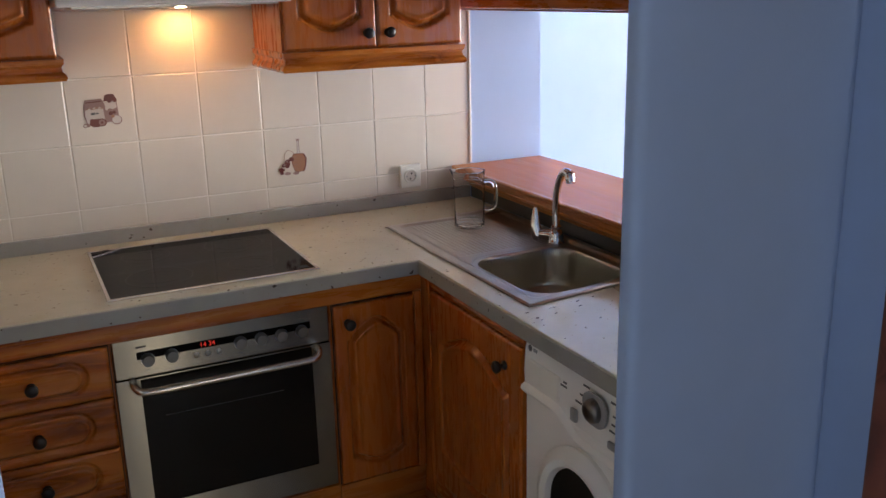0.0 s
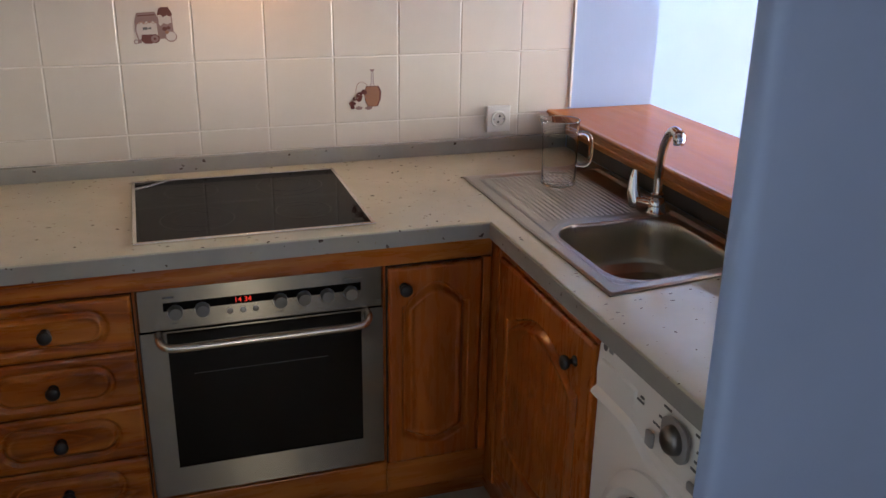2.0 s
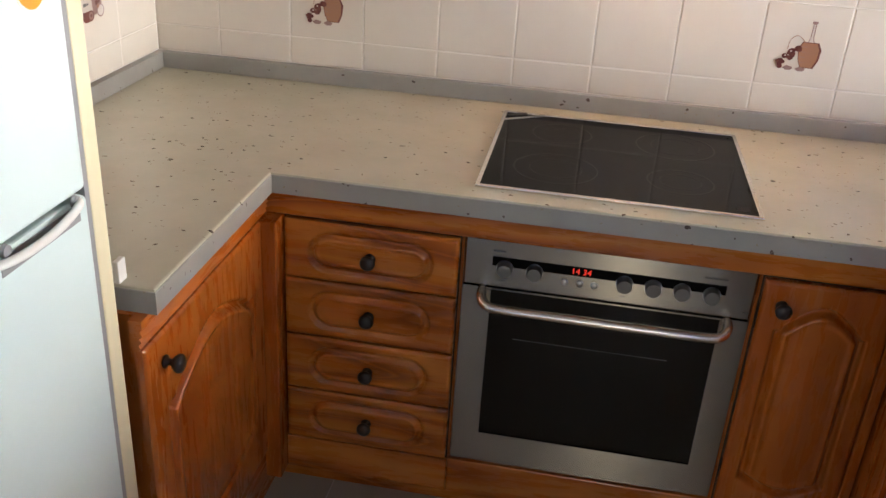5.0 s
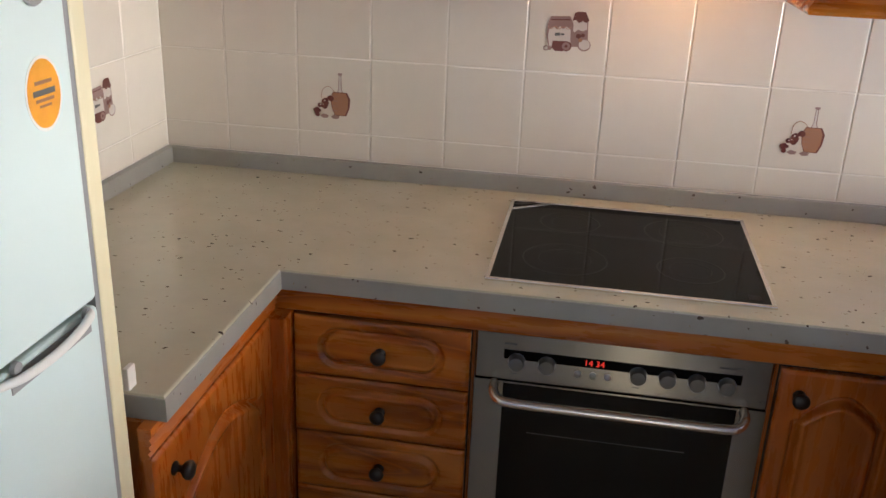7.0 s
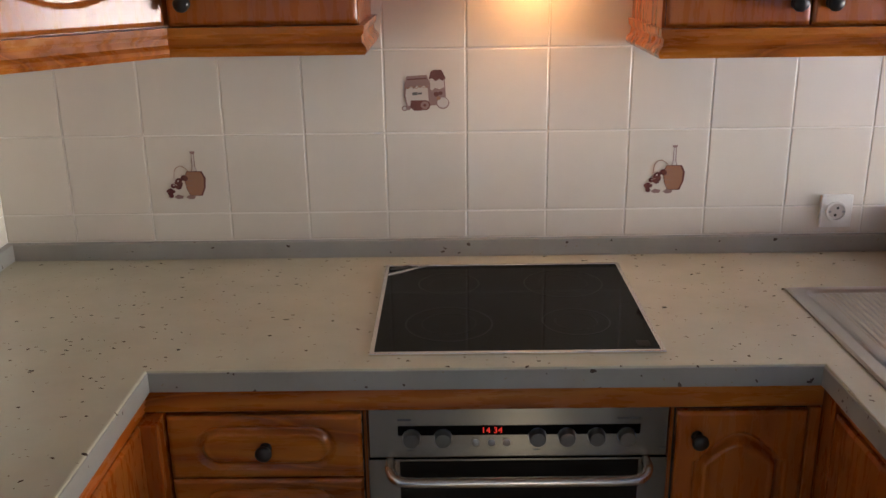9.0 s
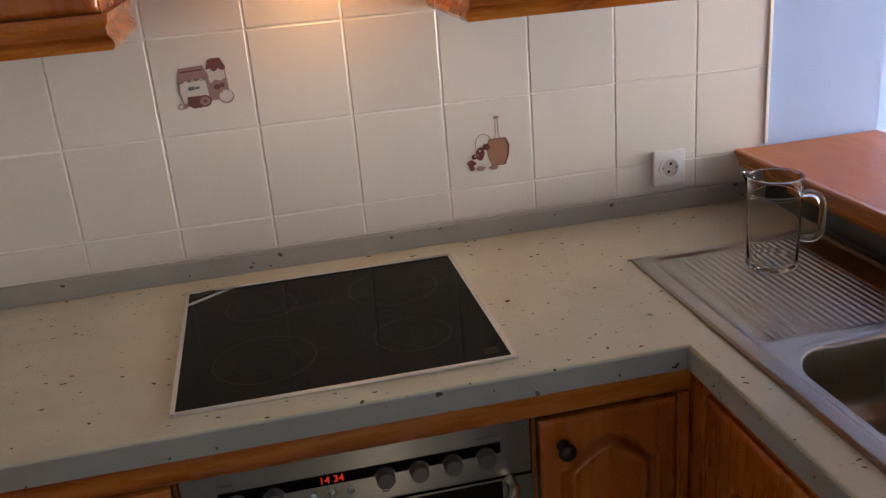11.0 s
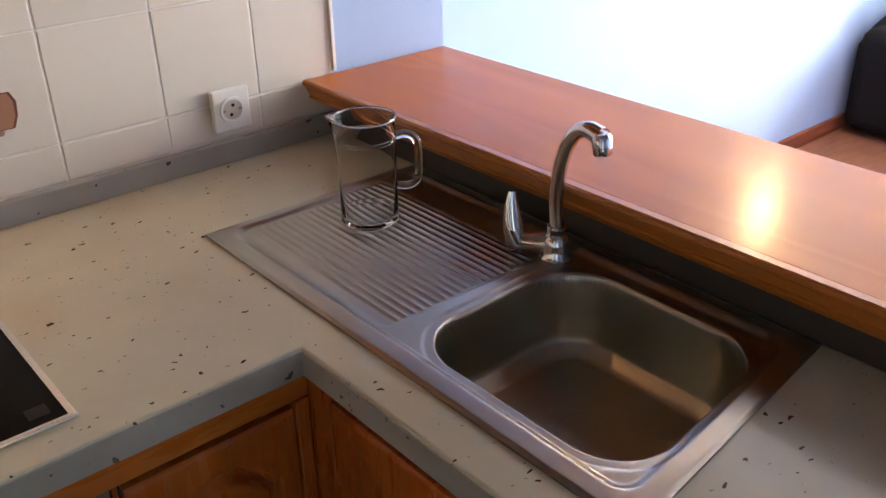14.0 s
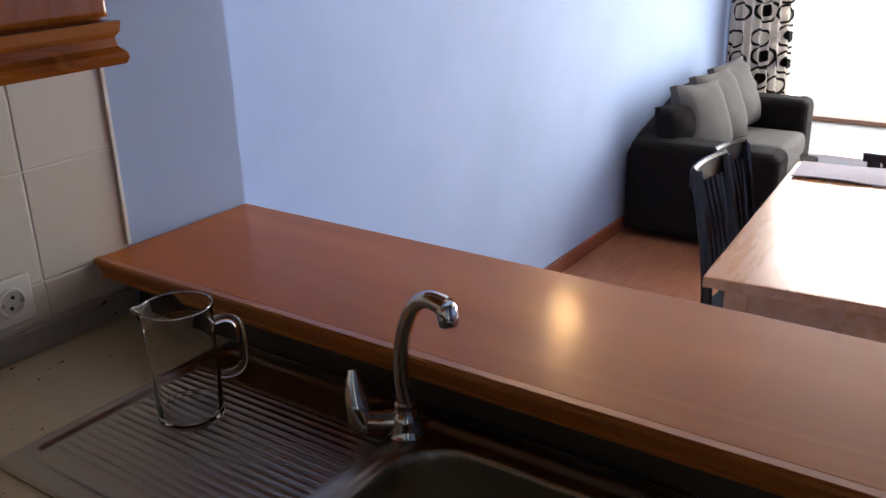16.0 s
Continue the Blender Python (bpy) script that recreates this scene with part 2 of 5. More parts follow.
# curtain: white cloth with black rings and dots, letting light through
curtain_mat, n, l, b = material("printed_curtain", (0.7, 0.66, 0.62), 0.9)
tc, sx, cx = n.new("ShaderNodeTexCoord"), n.new("ShaderNodeSeparateXYZ"), n.new("ShaderNodeCombineXYZ")
l.new(tc.outputs["Object"], sx.inputs[0])
l.new(sx.outputs["Y"], cx.inputs["X"])
l.new(sx.outputs["Z"], cx.inputs["Y"])
vo = n.new("ShaderNodeTexVoronoi")
vo.voronoi_dimensions = "2D"
vo.inputs["Scale"].default_value, vo.inputs["Randomness"].default_value = 7.6, 0.45
l.new(cx.outputs[0], vo.inputs["Vector"])
sep = n.new("ShaderNodeSeparateColor")
l.new(vo.outputs["Color"], sep.inputs[0])
INK, CLOTH = (0.008, 0.007, 0.008), (0.86, 0.83, 0.79)
ringed = ramp(n, l, vo.outputs["Distance"], [(0.0, CLOTH), (0.31, CLOTH), (0.33, INK), (0.41, INK), (0.43, CLOTH), (1.0, CLOTH)])
dots = ramp(n, l, vo.outputs["Distance"], [(0.0, INK), (0.25, INK), (0.27, CLOTH), (0.42, CLOTH), (0.45, INK), (0.53, INK), (0.55, CLOTH)])
pick = n.new("ShaderNodeMath")
pick.operation = "LESS_THAN"
l.new(sep.outputs[0], pick.inputs[0])
pick.inputs[1].default_value = 0.4
pattern = mix(n, l, pick.outputs[0], ringed, dots)
l.new(pattern, b.inputs["Base Color"])
thin, both = n.new("ShaderNodeBsdfTranslucent"), n.new("ShaderNodeMixShader")
l.new(pattern, thin.inputs[0])
both.inputs[0].default_value = 0.5
l.new(b.outputs[0], both.inputs[1])
l.new(thin.outputs[0], both.inputs[2])
l.new(both.outputs[0], n["Material Output"].inputs[0])

# living room floor: reddish boards
parquet, n, l, b = material("red_brown_floor", (0.3, 0.12, 0.07), 0.35)
v = coords(n, l, (3, 14, 1))
f = noise_tex(n, l, v, 2.0, 5, 0.6)
l.new(ramp(n, l, f, [(0.25, (0.20, 0.075, 0.04)), (0.75, (0.36, 0.16, 0.09))]), b.inputs["Base Color"])
bump(n, l, b, f, 0.1, 0.001)

# ---- mesh helpers ----
WORLD = {}


def thing(name, at, label, category, group="", kind=""):
    ob = new(name)
    ob.location = at
    ob.empty_display_size = 0.05
    WORLD[ob] = Matrix.Translation(at)
    return tagged(ob, label, category, group, kind)


def settle(ob, mat, parent, label, m):
    if mat is not None:
        for k in (mat if isinstance(mat, (list, tuple)) else [mat]):
            ob.data.materials.append(k)
    WORLD[ob] = m
    if parent is not None:
        ob.parent = parent
        ob.matrix_parent_inverse = WORLD[parent].inverted()
    ob.matrix_basis = m
    return tagged(ob, label)


def part(name, bm, mat, parent, label="", m=Matrix(), smooth=False):
    """Links a bmesh as one mesh object under a thing or a part."""
    me = bpy.data.meshes.new(name)
    bmesh.ops.recalc_face_normals(bm, faces=bm.faces)
    bm.to_mesh(me)
    bm.free()
    if smooth:
        for p in me.polygons:
            p.use_smooth = True
        me.set_sharp_from_angle(angle=radians(38))
    return settle(new(name, me), mat, parent, label, m)


def structure(name, bm, mat, label="", category="", smooth=False):
    return tagged(part(name, bm, mat, None, smooth=smooth), label, category, kind="structure")


def share(name, me, parent, m, label=""):
    """One more object on a mesh that others use."""
    return settle(new(name, me), None, parent, label, m)


def box(bm, x0, x1, y0, y1, z0, z1, r=0.0, seg=2):
    made = bmesh.ops.create_cube(bm, size=1.0, matrix=Matrix.Translation(((x0 + x1) / 2, (y0 + y1) / 2, (z0 + z1) / 2)) @ Matrix.Diagonal((abs(x1 - x0), abs(y1 - y0), abs(z1 - z0), 1)))
    if r:
        edges = list({e for v in made["verts"] for e in v.link_edges})
        bmesh.ops.bevel(bm, geom=edges, offset=r, segments=seg, profile=0.5, affect="EDGES")
    return bm


def boxed(*a, **k):
    return box(bmesh.new(), *a, **k)


def lathe(profile, seg=28, axis="Z", ring=False):
    """Turned solid from (radius, height) pairs."""
    bm = bmesh.new()
    rings = []
    for r, z in profile:
        rings.append([bm.verts.new((r * math.cos(2 * math.pi * i / seg), r * math.sin(2 * math.pi * i / seg), z)) for i in range(seg)])
    for a, c in zip(rings, rings[1:] + (rings[:1] if ring else [])):
        for i in range(seg):
            bm.faces.new((a[i], a[(i + 1) % seg], c[(i + 1) % seg], c[i]))
    if profile[0][0] > 1e-4 and not ring:
        bm.faces.new(rings[0])
    if profile[-1][0] > 1e-4 and not ring:
        bm.faces.new(rings[-1])
    bmesh.ops.remove_doubles(bm, verts=bm.verts, dist=1e-5)
    if axis != "Z":
        turn = {"X": pose(0, 0, 0, 0, 90, 0), "-Y": pose(0, 0, 0, 90, 0, 0), "-X": pose(0, 0, 0, 0, -90, 0)}[axis]
        bmesh.ops.transform(bm, matrix=turn, verts=bm.verts)
    return bm


def tube(points, radius, seg=14, bm=None, caps=True):
    """A pipe along a line of points; radius may be a list."""
    bm = bm or bmesh.new()
    pts = [Vector(p) for p in points]
    rad = radius if isinstance(radius, (list, tuple)) else [radius] * len(pts)
    rings, side = [], None
    for i, p in enumerate(pts):
        d = (pts[min(i + 1, len(pts) - 1)] - pts[max(i - 1, 0)]).normalized()
        if side is None:
            side = d.orthogonal().normalized()
        side = (side - d * side.dot(d)).normalized()
        up = d.cross(side)
        rings.append([bm.verts.new(p + rad[i] * (math.cos(2 * math.pi * k / seg) * side + math.sin(2 * math.pi * k / seg) * up)) for k in range(seg)])
    for a, c in zip(rings, rings[1:]):
        for k in range(seg):
            bm.faces.new((a[k], a[(k + 1) % seg], c[(k + 1) % seg], c[k]))
    if caps:
        bm.faces.new(rings[0]), bm.faces.new(rings[-1])
    return bm


def curve_points(ctrl, steps=10):
    """A smooth line through control points."""
    p = [Vector(c) for c in ctrl]
    p = [2 * p[0] - p[1]] + p + [2 * p[-1] - p[-2]]
    out = []
    for i in range(1, len(p) - 2):
        a, b0, c, d = p[i - 1:i + 3]
        for k in range(steps):
            t = k / steps
            out.append(0.5 * ((2 * b0) + (c - a) * t + (2 * a - 5 * b0 + 4 * c - d) * t * t + (3 * b0 - a - 3 * c + d) * t ** 3))
    return out + [p[-2]]


def sweep(path, profile, bm=None):
    """A moulding: the closed profile of (outward, z) carried along a 2D path with mitred corners; outward is to the path's right."""
    bm = bm or bmesh.new()
    pts = [Vector(p) for p in path]
    rings = []
    for i, p in enumerate(pts):
        ds = [(b2 - a2).normalized() for a2, b2 in zip(pts[max(i - 1, 0):i + 1], pts[max(i - 1, 0) + 1:i + 2])]
        ns = [Vector((d.y, -d.x)) for d in ds]
        nn = sum(ns, Vector((0, 0))).normalized()
        nn = nn / max(nn.dot(ns[0]), 0.3)
        rings.append([bm.verts.new((p.x + nn.x * o, p.y + nn.y * o, z)) for o, z in profile])
    q = len(profile)
    for a, c in zip(rings, rings[1:]):
        for k in range(q):
            bm.faces.new((a[k], a[(k + 1) % q], c[(k + 1) % q], c[k]))
    bm.faces.new(rings[0]), bm.faces.new(rings[-1])
    return bm


def plate(outline, z0, z1, holes=(), bm=None, turned=None):
    """A flat plate with any outline and holes."""
    bm = bm or bmesh.new()
    edges = []
    for loop in (outline, *holes):
        vs = [bm.verts.new((x, y, z0)) for x, y in loop]
        edges += [bm.edges.new((a, c)) for a, c in zip(vs, vs[1:] + vs[:1])]
    made = bmesh.ops.triangle_fill(bm, use_beauty=True, use_dissolve=False, edges=edges)
    faces = [f for f in made["geom"] if isinstance(f, bmesh.types.BMFace)]
    ext = bmesh.ops.extrude_face_region(bm, geom=faces)
    bmesh.ops.translate(bm, verts=[g for g in ext["geom"] if isinstance(g, bmesh.types.BMVert)], vec=(0, 0, z1 - z0))
    if turned is not None:
        bmesh.ops.transform(bm, matrix=turned, verts=bm.verts)
    return bm


def relief(name, origin, u, v, w, h, nu, nv, height, depth, mat, parent, label="", backed=True):
    """A carved slab: a grid over w x h whose front follows height(a, b), with sides and back. u, v: its directions."""
    o, u, v = Vector(origin), Vector(u), Vector(v)
    nrm = u.cross(v)
    a, c = np.meshgrid(np.linspace(0, w, nu), np.linspace(0, h, nv), indexing="ij")
    z = height(a, c)
    U, V, N = np.array(u), np.array(v), np.array(nrm)
    front = np.array(o) + a[..., None] * U + c[..., None] * V + z[..., None] * N
    idx = np.arange(nu * nv).reshape(nu, nv)
    quads = np.stack([idx[:-1, :-1], idx[1:, :-1], idx[1:, 1:], idx[:-1, 1:]], -1).reshape(-1, 4)
    rim = np.concatenate([idx[:, 0], idx[-1, 1:], idx[-2::-1, -1], idx[0, -2:0:-1]])
    fv = front.reshape(-1, 3)
    base = len(fv)
    top = fv[rim]
    low = top - N * (depth + (z.reshape(-1)[rim])[:, None])
    k = len(rim)
    j = np.arange(k)
    sides = np.stack([base + j, base + k + j, base + k + (j + 1) % k, base + (j + 1) % k], -1)
    me = bpy.data.meshes.new(name)
    faces = quads.tolist() + sides.tolist() + ([[base + k + q for q in range(k - 1, -1, -1)]] if backed else [])
    me.from_pydata(np.concatenate([fv, top, low]).tolist(), [], faces)
    for p in me.polygons[:len(quads)]:
        p.use_smooth = True
    me.update()
    return settle(new(name, me), mat, parent, label, Matrix())


def smooth_step(x, a, c):
    t = np.clip((x - a) / (c - a), 0, 1)
    return t * t * (3 - 2 * t)


def carve(d):
    """Profile of a raised panel by the distance inside its outline."""
    return -0.016 * smooth_step(d, 0.0, 0.008) + 0.020 * smooth_step(d, 0.009, 0.025) - 0.003 * smooth_step(d, 0.024, 0.036)


def rim_round(a, c, w, h, r=0.006):
    e = np.minimum(np.minimum(a, w - a), np.minimum(c, h - c))
    return -r * (1 - smooth_step(e, -0.002, r))


def cathedral(w, h, border=0.04, rise=0.06, head=0.048):
    """A door panel with a domed top between small shoulders and a shallower bowed foot."""
    def f(a, c):
        s = np.clip(np.abs(a - w / 2) / (w / 2 - border), 0, 1.3)
        dome = np.sqrt(np.clip(1 - (s / 0.84) ** 2, 0, 1)) * 0.55 + 0.45 * np.cos(np.clip(s / 0.9, 0, 1) * np.pi / 2) ** 2
        top = h - head - rise + rise * dome
        low = head + rise * 0.55 * (1 - dome)
        d = np.minimum(np.minimum(a - border, w - border - a), np.minimum(top - c, c - low) * 0.85)
        return carve(d) + rim_round(a, c, w, h)
    return f


def stadium(w, h, mx, mz):
    def f(a, c):
        hx, hz = w / 2 - mx, h / 2 - mz
        r = hz
        qx, qz = np.abs(a - w / 2) - (hx - r), np.abs(c - h / 2) - (hz - r)
        d = -(np.hypot(np.maximum(qx, 0), np.maximum(qz, 0)) + np.minimum(np.maximum(qx, qz), 0) - r)
        return -0.008 * smooth_step(d, 0, 0.006) + 0.0115 * smooth_step(d, 0.009, 0.020) - 0.002 * smooth_step(d, 0.020, 0.025) + rim_round(a, c, w, h)
    return f


knob_proto = lathe([(0.0, 0.0), (0.012, 0.0), (0.012, 0.003), (0.006, 0.006), (0.006, 0.013), (0.013, 0.018), (0.0165, 0.024), (0.016, 0.029), (0.011, 0.033), (0.0, 0.0345)], 20)
KNOB = bpy.data.meshes.new("knob")
bmesh.ops.recalc_face_normals(knob_proto, faces=knob_proto.faces)
knob_proto.to_mesh(KNOB)
knob_proto.free()
for p in KNOB.polygons:
    p.use_smooth = True
KNOB.materials.append(black_iron)


def knob(parent, x, y, z, facing):
    """A turned black knob; facing: '-y', '+x' or '-x'."""
    rot = {"-y": (90, 0, 0), "+x": (0, 90, 0), "-x": (0, -90, 0)}[facing]
    return share("knob", KNOB, parent, pose(x, y, z, *rot), "black turned metal knob")


def writing(name, text, size, m, mat, parent):
    cu = bpy.data.curves.new(name, "FONT")
    cu.body, cu.size, cu.extrude = text, size, 0.0003
    cu.align_x, cu.align_y = "CENTER", "CENTER"
    tmp = new(name, cu)
    me = bpy.data.meshes.new_from_object(tmp)
    bpy.data.objects.remove(tmp)
    me.materials.clear()
    return settle(new(name, me), mat, parent, "", m)

# ---- structure ----
CEIL = 2.5
END_X, DEEP = 1.395, 0.385          # end of the tiles; face of the living room's long wall
TILE0, PITCH = 0.012, 0.2005        # first tile joint and tile pitch
ROWS_Z = [0.945, 1.017, 1.218, 1.4215, 1.622, 1.823]

wall_back = structure("wall_north", boxed(-1.07, END_X, 0.0016, 0.4, 0, CEIL), grout, "tiled back wall of the kitchen", "wall")
structure("wall_north_end", boxed(END_X, 1.705, 0.002, DEEP + 0.1, 0, CEIL), blue_paint, "blue painted wall end beside the breakfast bar", "wall")
structure("wall_living", boxed(1.705, 6.35, DEEP, DEEP + 0.1, 0, CEIL), blue_paint, "long blue painted living room wall", "wall")
wall_left = structure("wall_west", boxed(-1.07, -0.971, -1.86, 0.0016, 0, CEIL), grout, "tiled side wall of the kitchen", "wall")
# opening left in this unseen wall only for the added fill lamp
bm = boxed(-1.07, -0.972, -2.85, -1.861, 0, CEIL)
box(bm, -1.07, -0.972, -6.0, -3.75, 0, CEIL)
box(bm, -1.07, -0.972, -3.75, -2.85, 2.1, CEIL)
structure("wall_hall_west", bm, blue_paint, "unseen blue painted hall wall with an opening added for the side fill", "wall")
structure("wall_jamb_west", boxed(-0.972, -0.235, -1.91, -1.81, 0, CEIL, r=0.008), blue_paint, "blue painted wall beside the kitchen opening", "wall")
structure("wall_jamb_east", boxed(0.722, 1.705, -1.86, -1.81, 0, CEIL, r=0.018, seg=5), blue_paint, "blue painted wall end beside the kitchen opening", "wall", True)
structure("wall_opening_head", boxed(-0.235, 0.722, -1.855, -1.815, 2.08, CEIL), blue_paint, "blue painted wall over the kitchen opening", "wall")
structure("wall_bar", boxed(1.405, 1.69, -1.81, 0.002, 0, 0.982), blue_paint, "half wall under the breakfast bar", "wall")
structure("wall_bar_head", boxed(1.405, 1.69, -1.81, 0.002, 1.75, CEIL), blue_paint, "blue wall over the bar opening", "wall")
bm = boxed(1.19, 1.30, -2.02, -1.861, 0, CEIL)
box(bm, 1.19, 1.30, -2.86, -2.02, 2.09, CEIL)
box(bm, 1.19, 1.30, -5.9, -2.86, 0, CEIL)
structure("wall_hall_east", bm, blue_paint, "blue painted hall wall with a doorway", "wall")
structure("wall_south", boxed(1.3, 6.35, -4.4, -4.3, 0, CEIL), blue_paint, "blue painted rear wall", "wall")
bm = boxed(-1.07, 0.45, -6.0, -5.9, 0, CEIL)
box(bm, 0.99, 1.30, -6.0, -5.9, 0, CEIL)
box(bm, 0.45, 0.99, -6.0, -5.9, 2.15, CEIL)
structure("wall_hall_south", bm, blue_paint, "end wall of the hall with a narrow glazed door", "wall")
structure("ceiling", boxed(-1.07, 6.35, -6.0, 0.49, CEIL, CEIL + 0.1), white_paint, "white painted ceiling", "ceiling")
floor_kitchen = structure("floor", boxed(-1.07, 1.405, -6.0, 0.01, -0.1, -0.004), grout, "cream tiled kitchen floor", "floor")
structure("floor_living", boxed(1.405, 6.35, -4.4, 0.49, -0.1, 0.0), parquet, "reddish brown living room floor", "floor")
structure("ground", boxed(-60, 140, -100, 100, -3.3, -3.1), grout, "pale ground outside", "ground")

# window wall of the living room
W0, W1, WZ0, WZ1 = -2.85, 0.12, 0.05, 2.3
bm = boxed(6.1, 6.35, W1, DEEP, 0, CEIL)
box(bm, 6.1, 6.35, -4.3, W0, 0, CEIL)
box(bm, 6.1, 6.35, W0, W1, WZ1, CEIL)
box(bm, 6.1, 6.35, W0, W1, 0.0, WZ0)
structure("wall_east", bm, blue_paint, "window wall of the living room", "wall")
win = thing("window_1", (6.2, (W0 + W1) / 2, WZ0), "wide white-framed balcony window full of daylight", "window", kind="structure")
bm = boxed(6.17, 6.23, W0, W1, WZ0, WZ0 + 0.06, r=0.004)
box(bm, 6.17, 6.23, W0, W1, WZ1 - 0.06, WZ1, r=0.004)
for y in (W0, W0 + 0.97, W0 + 1.94, W1 - 0.06):
    box(bm, 6.175, 6.225, y, y + 0.06, WZ0 + 0.06, WZ1 - 0.06, r=0.004)
part("window_frame", bm, white_plastic, win)
for k in range(3):
    pane = part("pane", boxed(6.197, 6.203, W0 + 0.06 + 0.97 * k, W0 + 0.97 * (k + 1), WZ0 + 0.06, WZ1 - 0.06), pane_glass, win)
    pane.visible_shadow = False
structure("balcony_floor", boxed(6.35, 9.5, -4.4, 0.5, -0.2, -0.02), white_paint, "sunlit white balcony floor", "floor")
structure("backdrop", boxed(14, 14.1, -14, 10, -3, 9), daylight_glow, "bright white sky beyond the window", "sky")
structure("balcony_kerb", boxed(7.6, 7.85, -4.4, 0.5, -0.02, 0.02, r=0.006), print_tan, "terracotta kerb across the balcony", "trim")

# trim
structure("baseboard", sweep([(6.1, DEEP), (1.705, DEEP)][::-1], [(0.0, 0.0), (0.014, 0.0), (0.014, 0.062), (0.009, 0.07), (0.0, 0.07)]), red_wood, "reddish wooden skirting board", "skirting")
structure("trim_tile_edge", boxed(END_X - 0.001, END_X + 0.007, -0.0055, 0.002, 1.03, 1.9, r=0.001), white_plastic, "white plastic tile edging strip", "trim")
beam = structure("trim_bar_beam", boxed(1.33, 1.72, -1.808, 0.0, 1.592, 1.75, r=0.006), pine_y, "varnished pine beam over the bar opening", "beam")
# thin sheet that makes the beam darker and redder from below
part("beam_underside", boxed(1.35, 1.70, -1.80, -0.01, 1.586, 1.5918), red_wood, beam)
frame_1 = structure("door_frame", boxed(1.165, 1.19, -2.06, -1.985, 0, 2.13, r=0.006), red_wood, "dark reddish wooden door casing", "door frame")
part("casing", boxed(1.165, 1.19, -2.92, -2.85, 0, 2.13, r=0.006), red_wood, frame_1)
part("casing", boxed(1.164, 1.189, -2.85, -2.06, 2.06, 2.129, r=0.006), red_wood, frame_1)
# unseen leaf, added to keep the living room's daylight off the hall walls
leaf = thing("door_1", (1.25, -2.45, 0.0), "unseen reddish wooden door leaf added to block daylight into the hall", "door", kind="structure")
part("leaf", boxed(1.225, 1.265, -2.8495, -2.0505, 0.006, 2.086, r=0.003), red_wood, leaf)
part("lining", boxed(1.19, 1.30, -2.05, -2.022, 0, 2.088), red_wood, frame_1)

# ---- breakfast bar ----
bar = thing("breakfast_bar", (1.5, -0.9, 0.982), "long varnished reddish wooden bar top on a half wall", "bar counter")
part("bar_top", boxed(1.335, 1.704, -1.808, 0.0, 0.983, 1.025, r=0.003), bar_wood, bar)
bm = sweep([(1.336, 0.0), (1.336, -1.808)], [(0.0, 0.984), (0.005, 0.984), (0.0055, 0.988), (0.003, 0.990), (0.012, 1.009), (0.010, 1.0115), (0.0160, 1.0130), (0.019, 1.017), (0.018, 1.022), (0.014, 1.0252), (0.0, 1.0252)])
part("edge_moulding", bm, edge_wood, bar, "golden moulded wooden edge")
part("under_moulding", sweep([(1.3875, -0.0215), (1.3875, -1.807)], [(0.0, 0.945), (0.004, 0.945), (0.010, 0.958), (0.024, 0.969), (0.040, 0.974), (0.040, 0.9822), (0.0, 0.9822)]), edge_wood, bar, "dark wooden cove moulding")
part("back_panel", boxed(1.388, 1.404, -1.807, -0.022, 0.9005, 0.982), panel_grey, bar, "dark grey splash panel")

# ---- worktop ----
TOP, THICK = 0.900, 0.044
LX, RX, FY = -0.405, 0.867, -0.675
worktop = thing("worktop", (0.2, -0.35, TOP - THICK), "U-shaped cream and grey speckled kitchen worktop", "worktop")
bm = plate([(-0.972, -0.002), (-0.972, -1.195), (LX, -1.195), (LX, FY), (RX, FY), (RX, -1.808), (1.387, -1.808), (1.387, -0.002)], TOP - THICK, TOP,
           holes=[[(0.985, -0.735), (0.985, -1.145), (1.315, -1.145), (1.315, -0.735)], [(0.04, -0.13), (0.04, -0.59), (0.56, -0.59), (0.56, -0.13)]])
edges = [e for e in bm.edges if e.is_manifold and e.calc_face_angle(0) > 1.0 and all(v.co.z > TOP - 0.001 for v in e.verts) and all((v.co.x < 0.04 or v.co.x > 0.56 or v.co.y < FY + 0.001) for v in e.verts)]
edges = [e for e in edges if max(v.co.y for v in e.verts) < -0.6 and (abs(e.verts[0].co.x - LX) + abs(e.verts[1].co.x - LX) < 0.001 or abs(e.verts[0].co.y - FY) + abs(e.verts[1].co.y - FY) < 0.001 or abs(e.verts[0].co.x - RX) + abs(e.verts[1].co.x - RX) < 0.001 or abs(e.verts[0].co.y + 1.195) + abs(e.verts[1].co.y + 1.195) < 0.001)]
bmesh.ops.bevel(bm, geom=edges, offset=0.004, segments=2, profile=0.5, affect="EDGES")
part("slab", bm, worktop_mat, worktop)
part("upstand", boxed(-0.95, 1.386, -0.02, -0.0015, TOP + 0.0003, 0.945, r=0.002), strip_grey, worktop, "speckled grey upstand strip")
part("upstand", boxed(-0.972, -0.9505, -1.19, -0.0015, TOP + 0.0003, 0.945, r=0.002), strip_grey, worktop, "speckled grey upstand strip")
part("edge_strip", sweep([(-0.95, -1.195), (LX, -1.195), (LX, FY), (RX, FY), (RX, -1.8075)], [(0.0003, TOP - THICK + 0.0004), (0.0022, TOP - THICK + 0.0004), (0.0022, TOP - 0.0052), (0.0014, TOP - 0.0042), (0.0003, TOP - 0.0042)]), strip_grey, worktop, "speckled grey edge strip")
part("end_tab", boxed(-0.472, -0.462, -1.194, -1.17, TOP + 0.0003, 0.938, r=0.002), white_plastic, worktop, "small white end cap")

# ---- base units ----


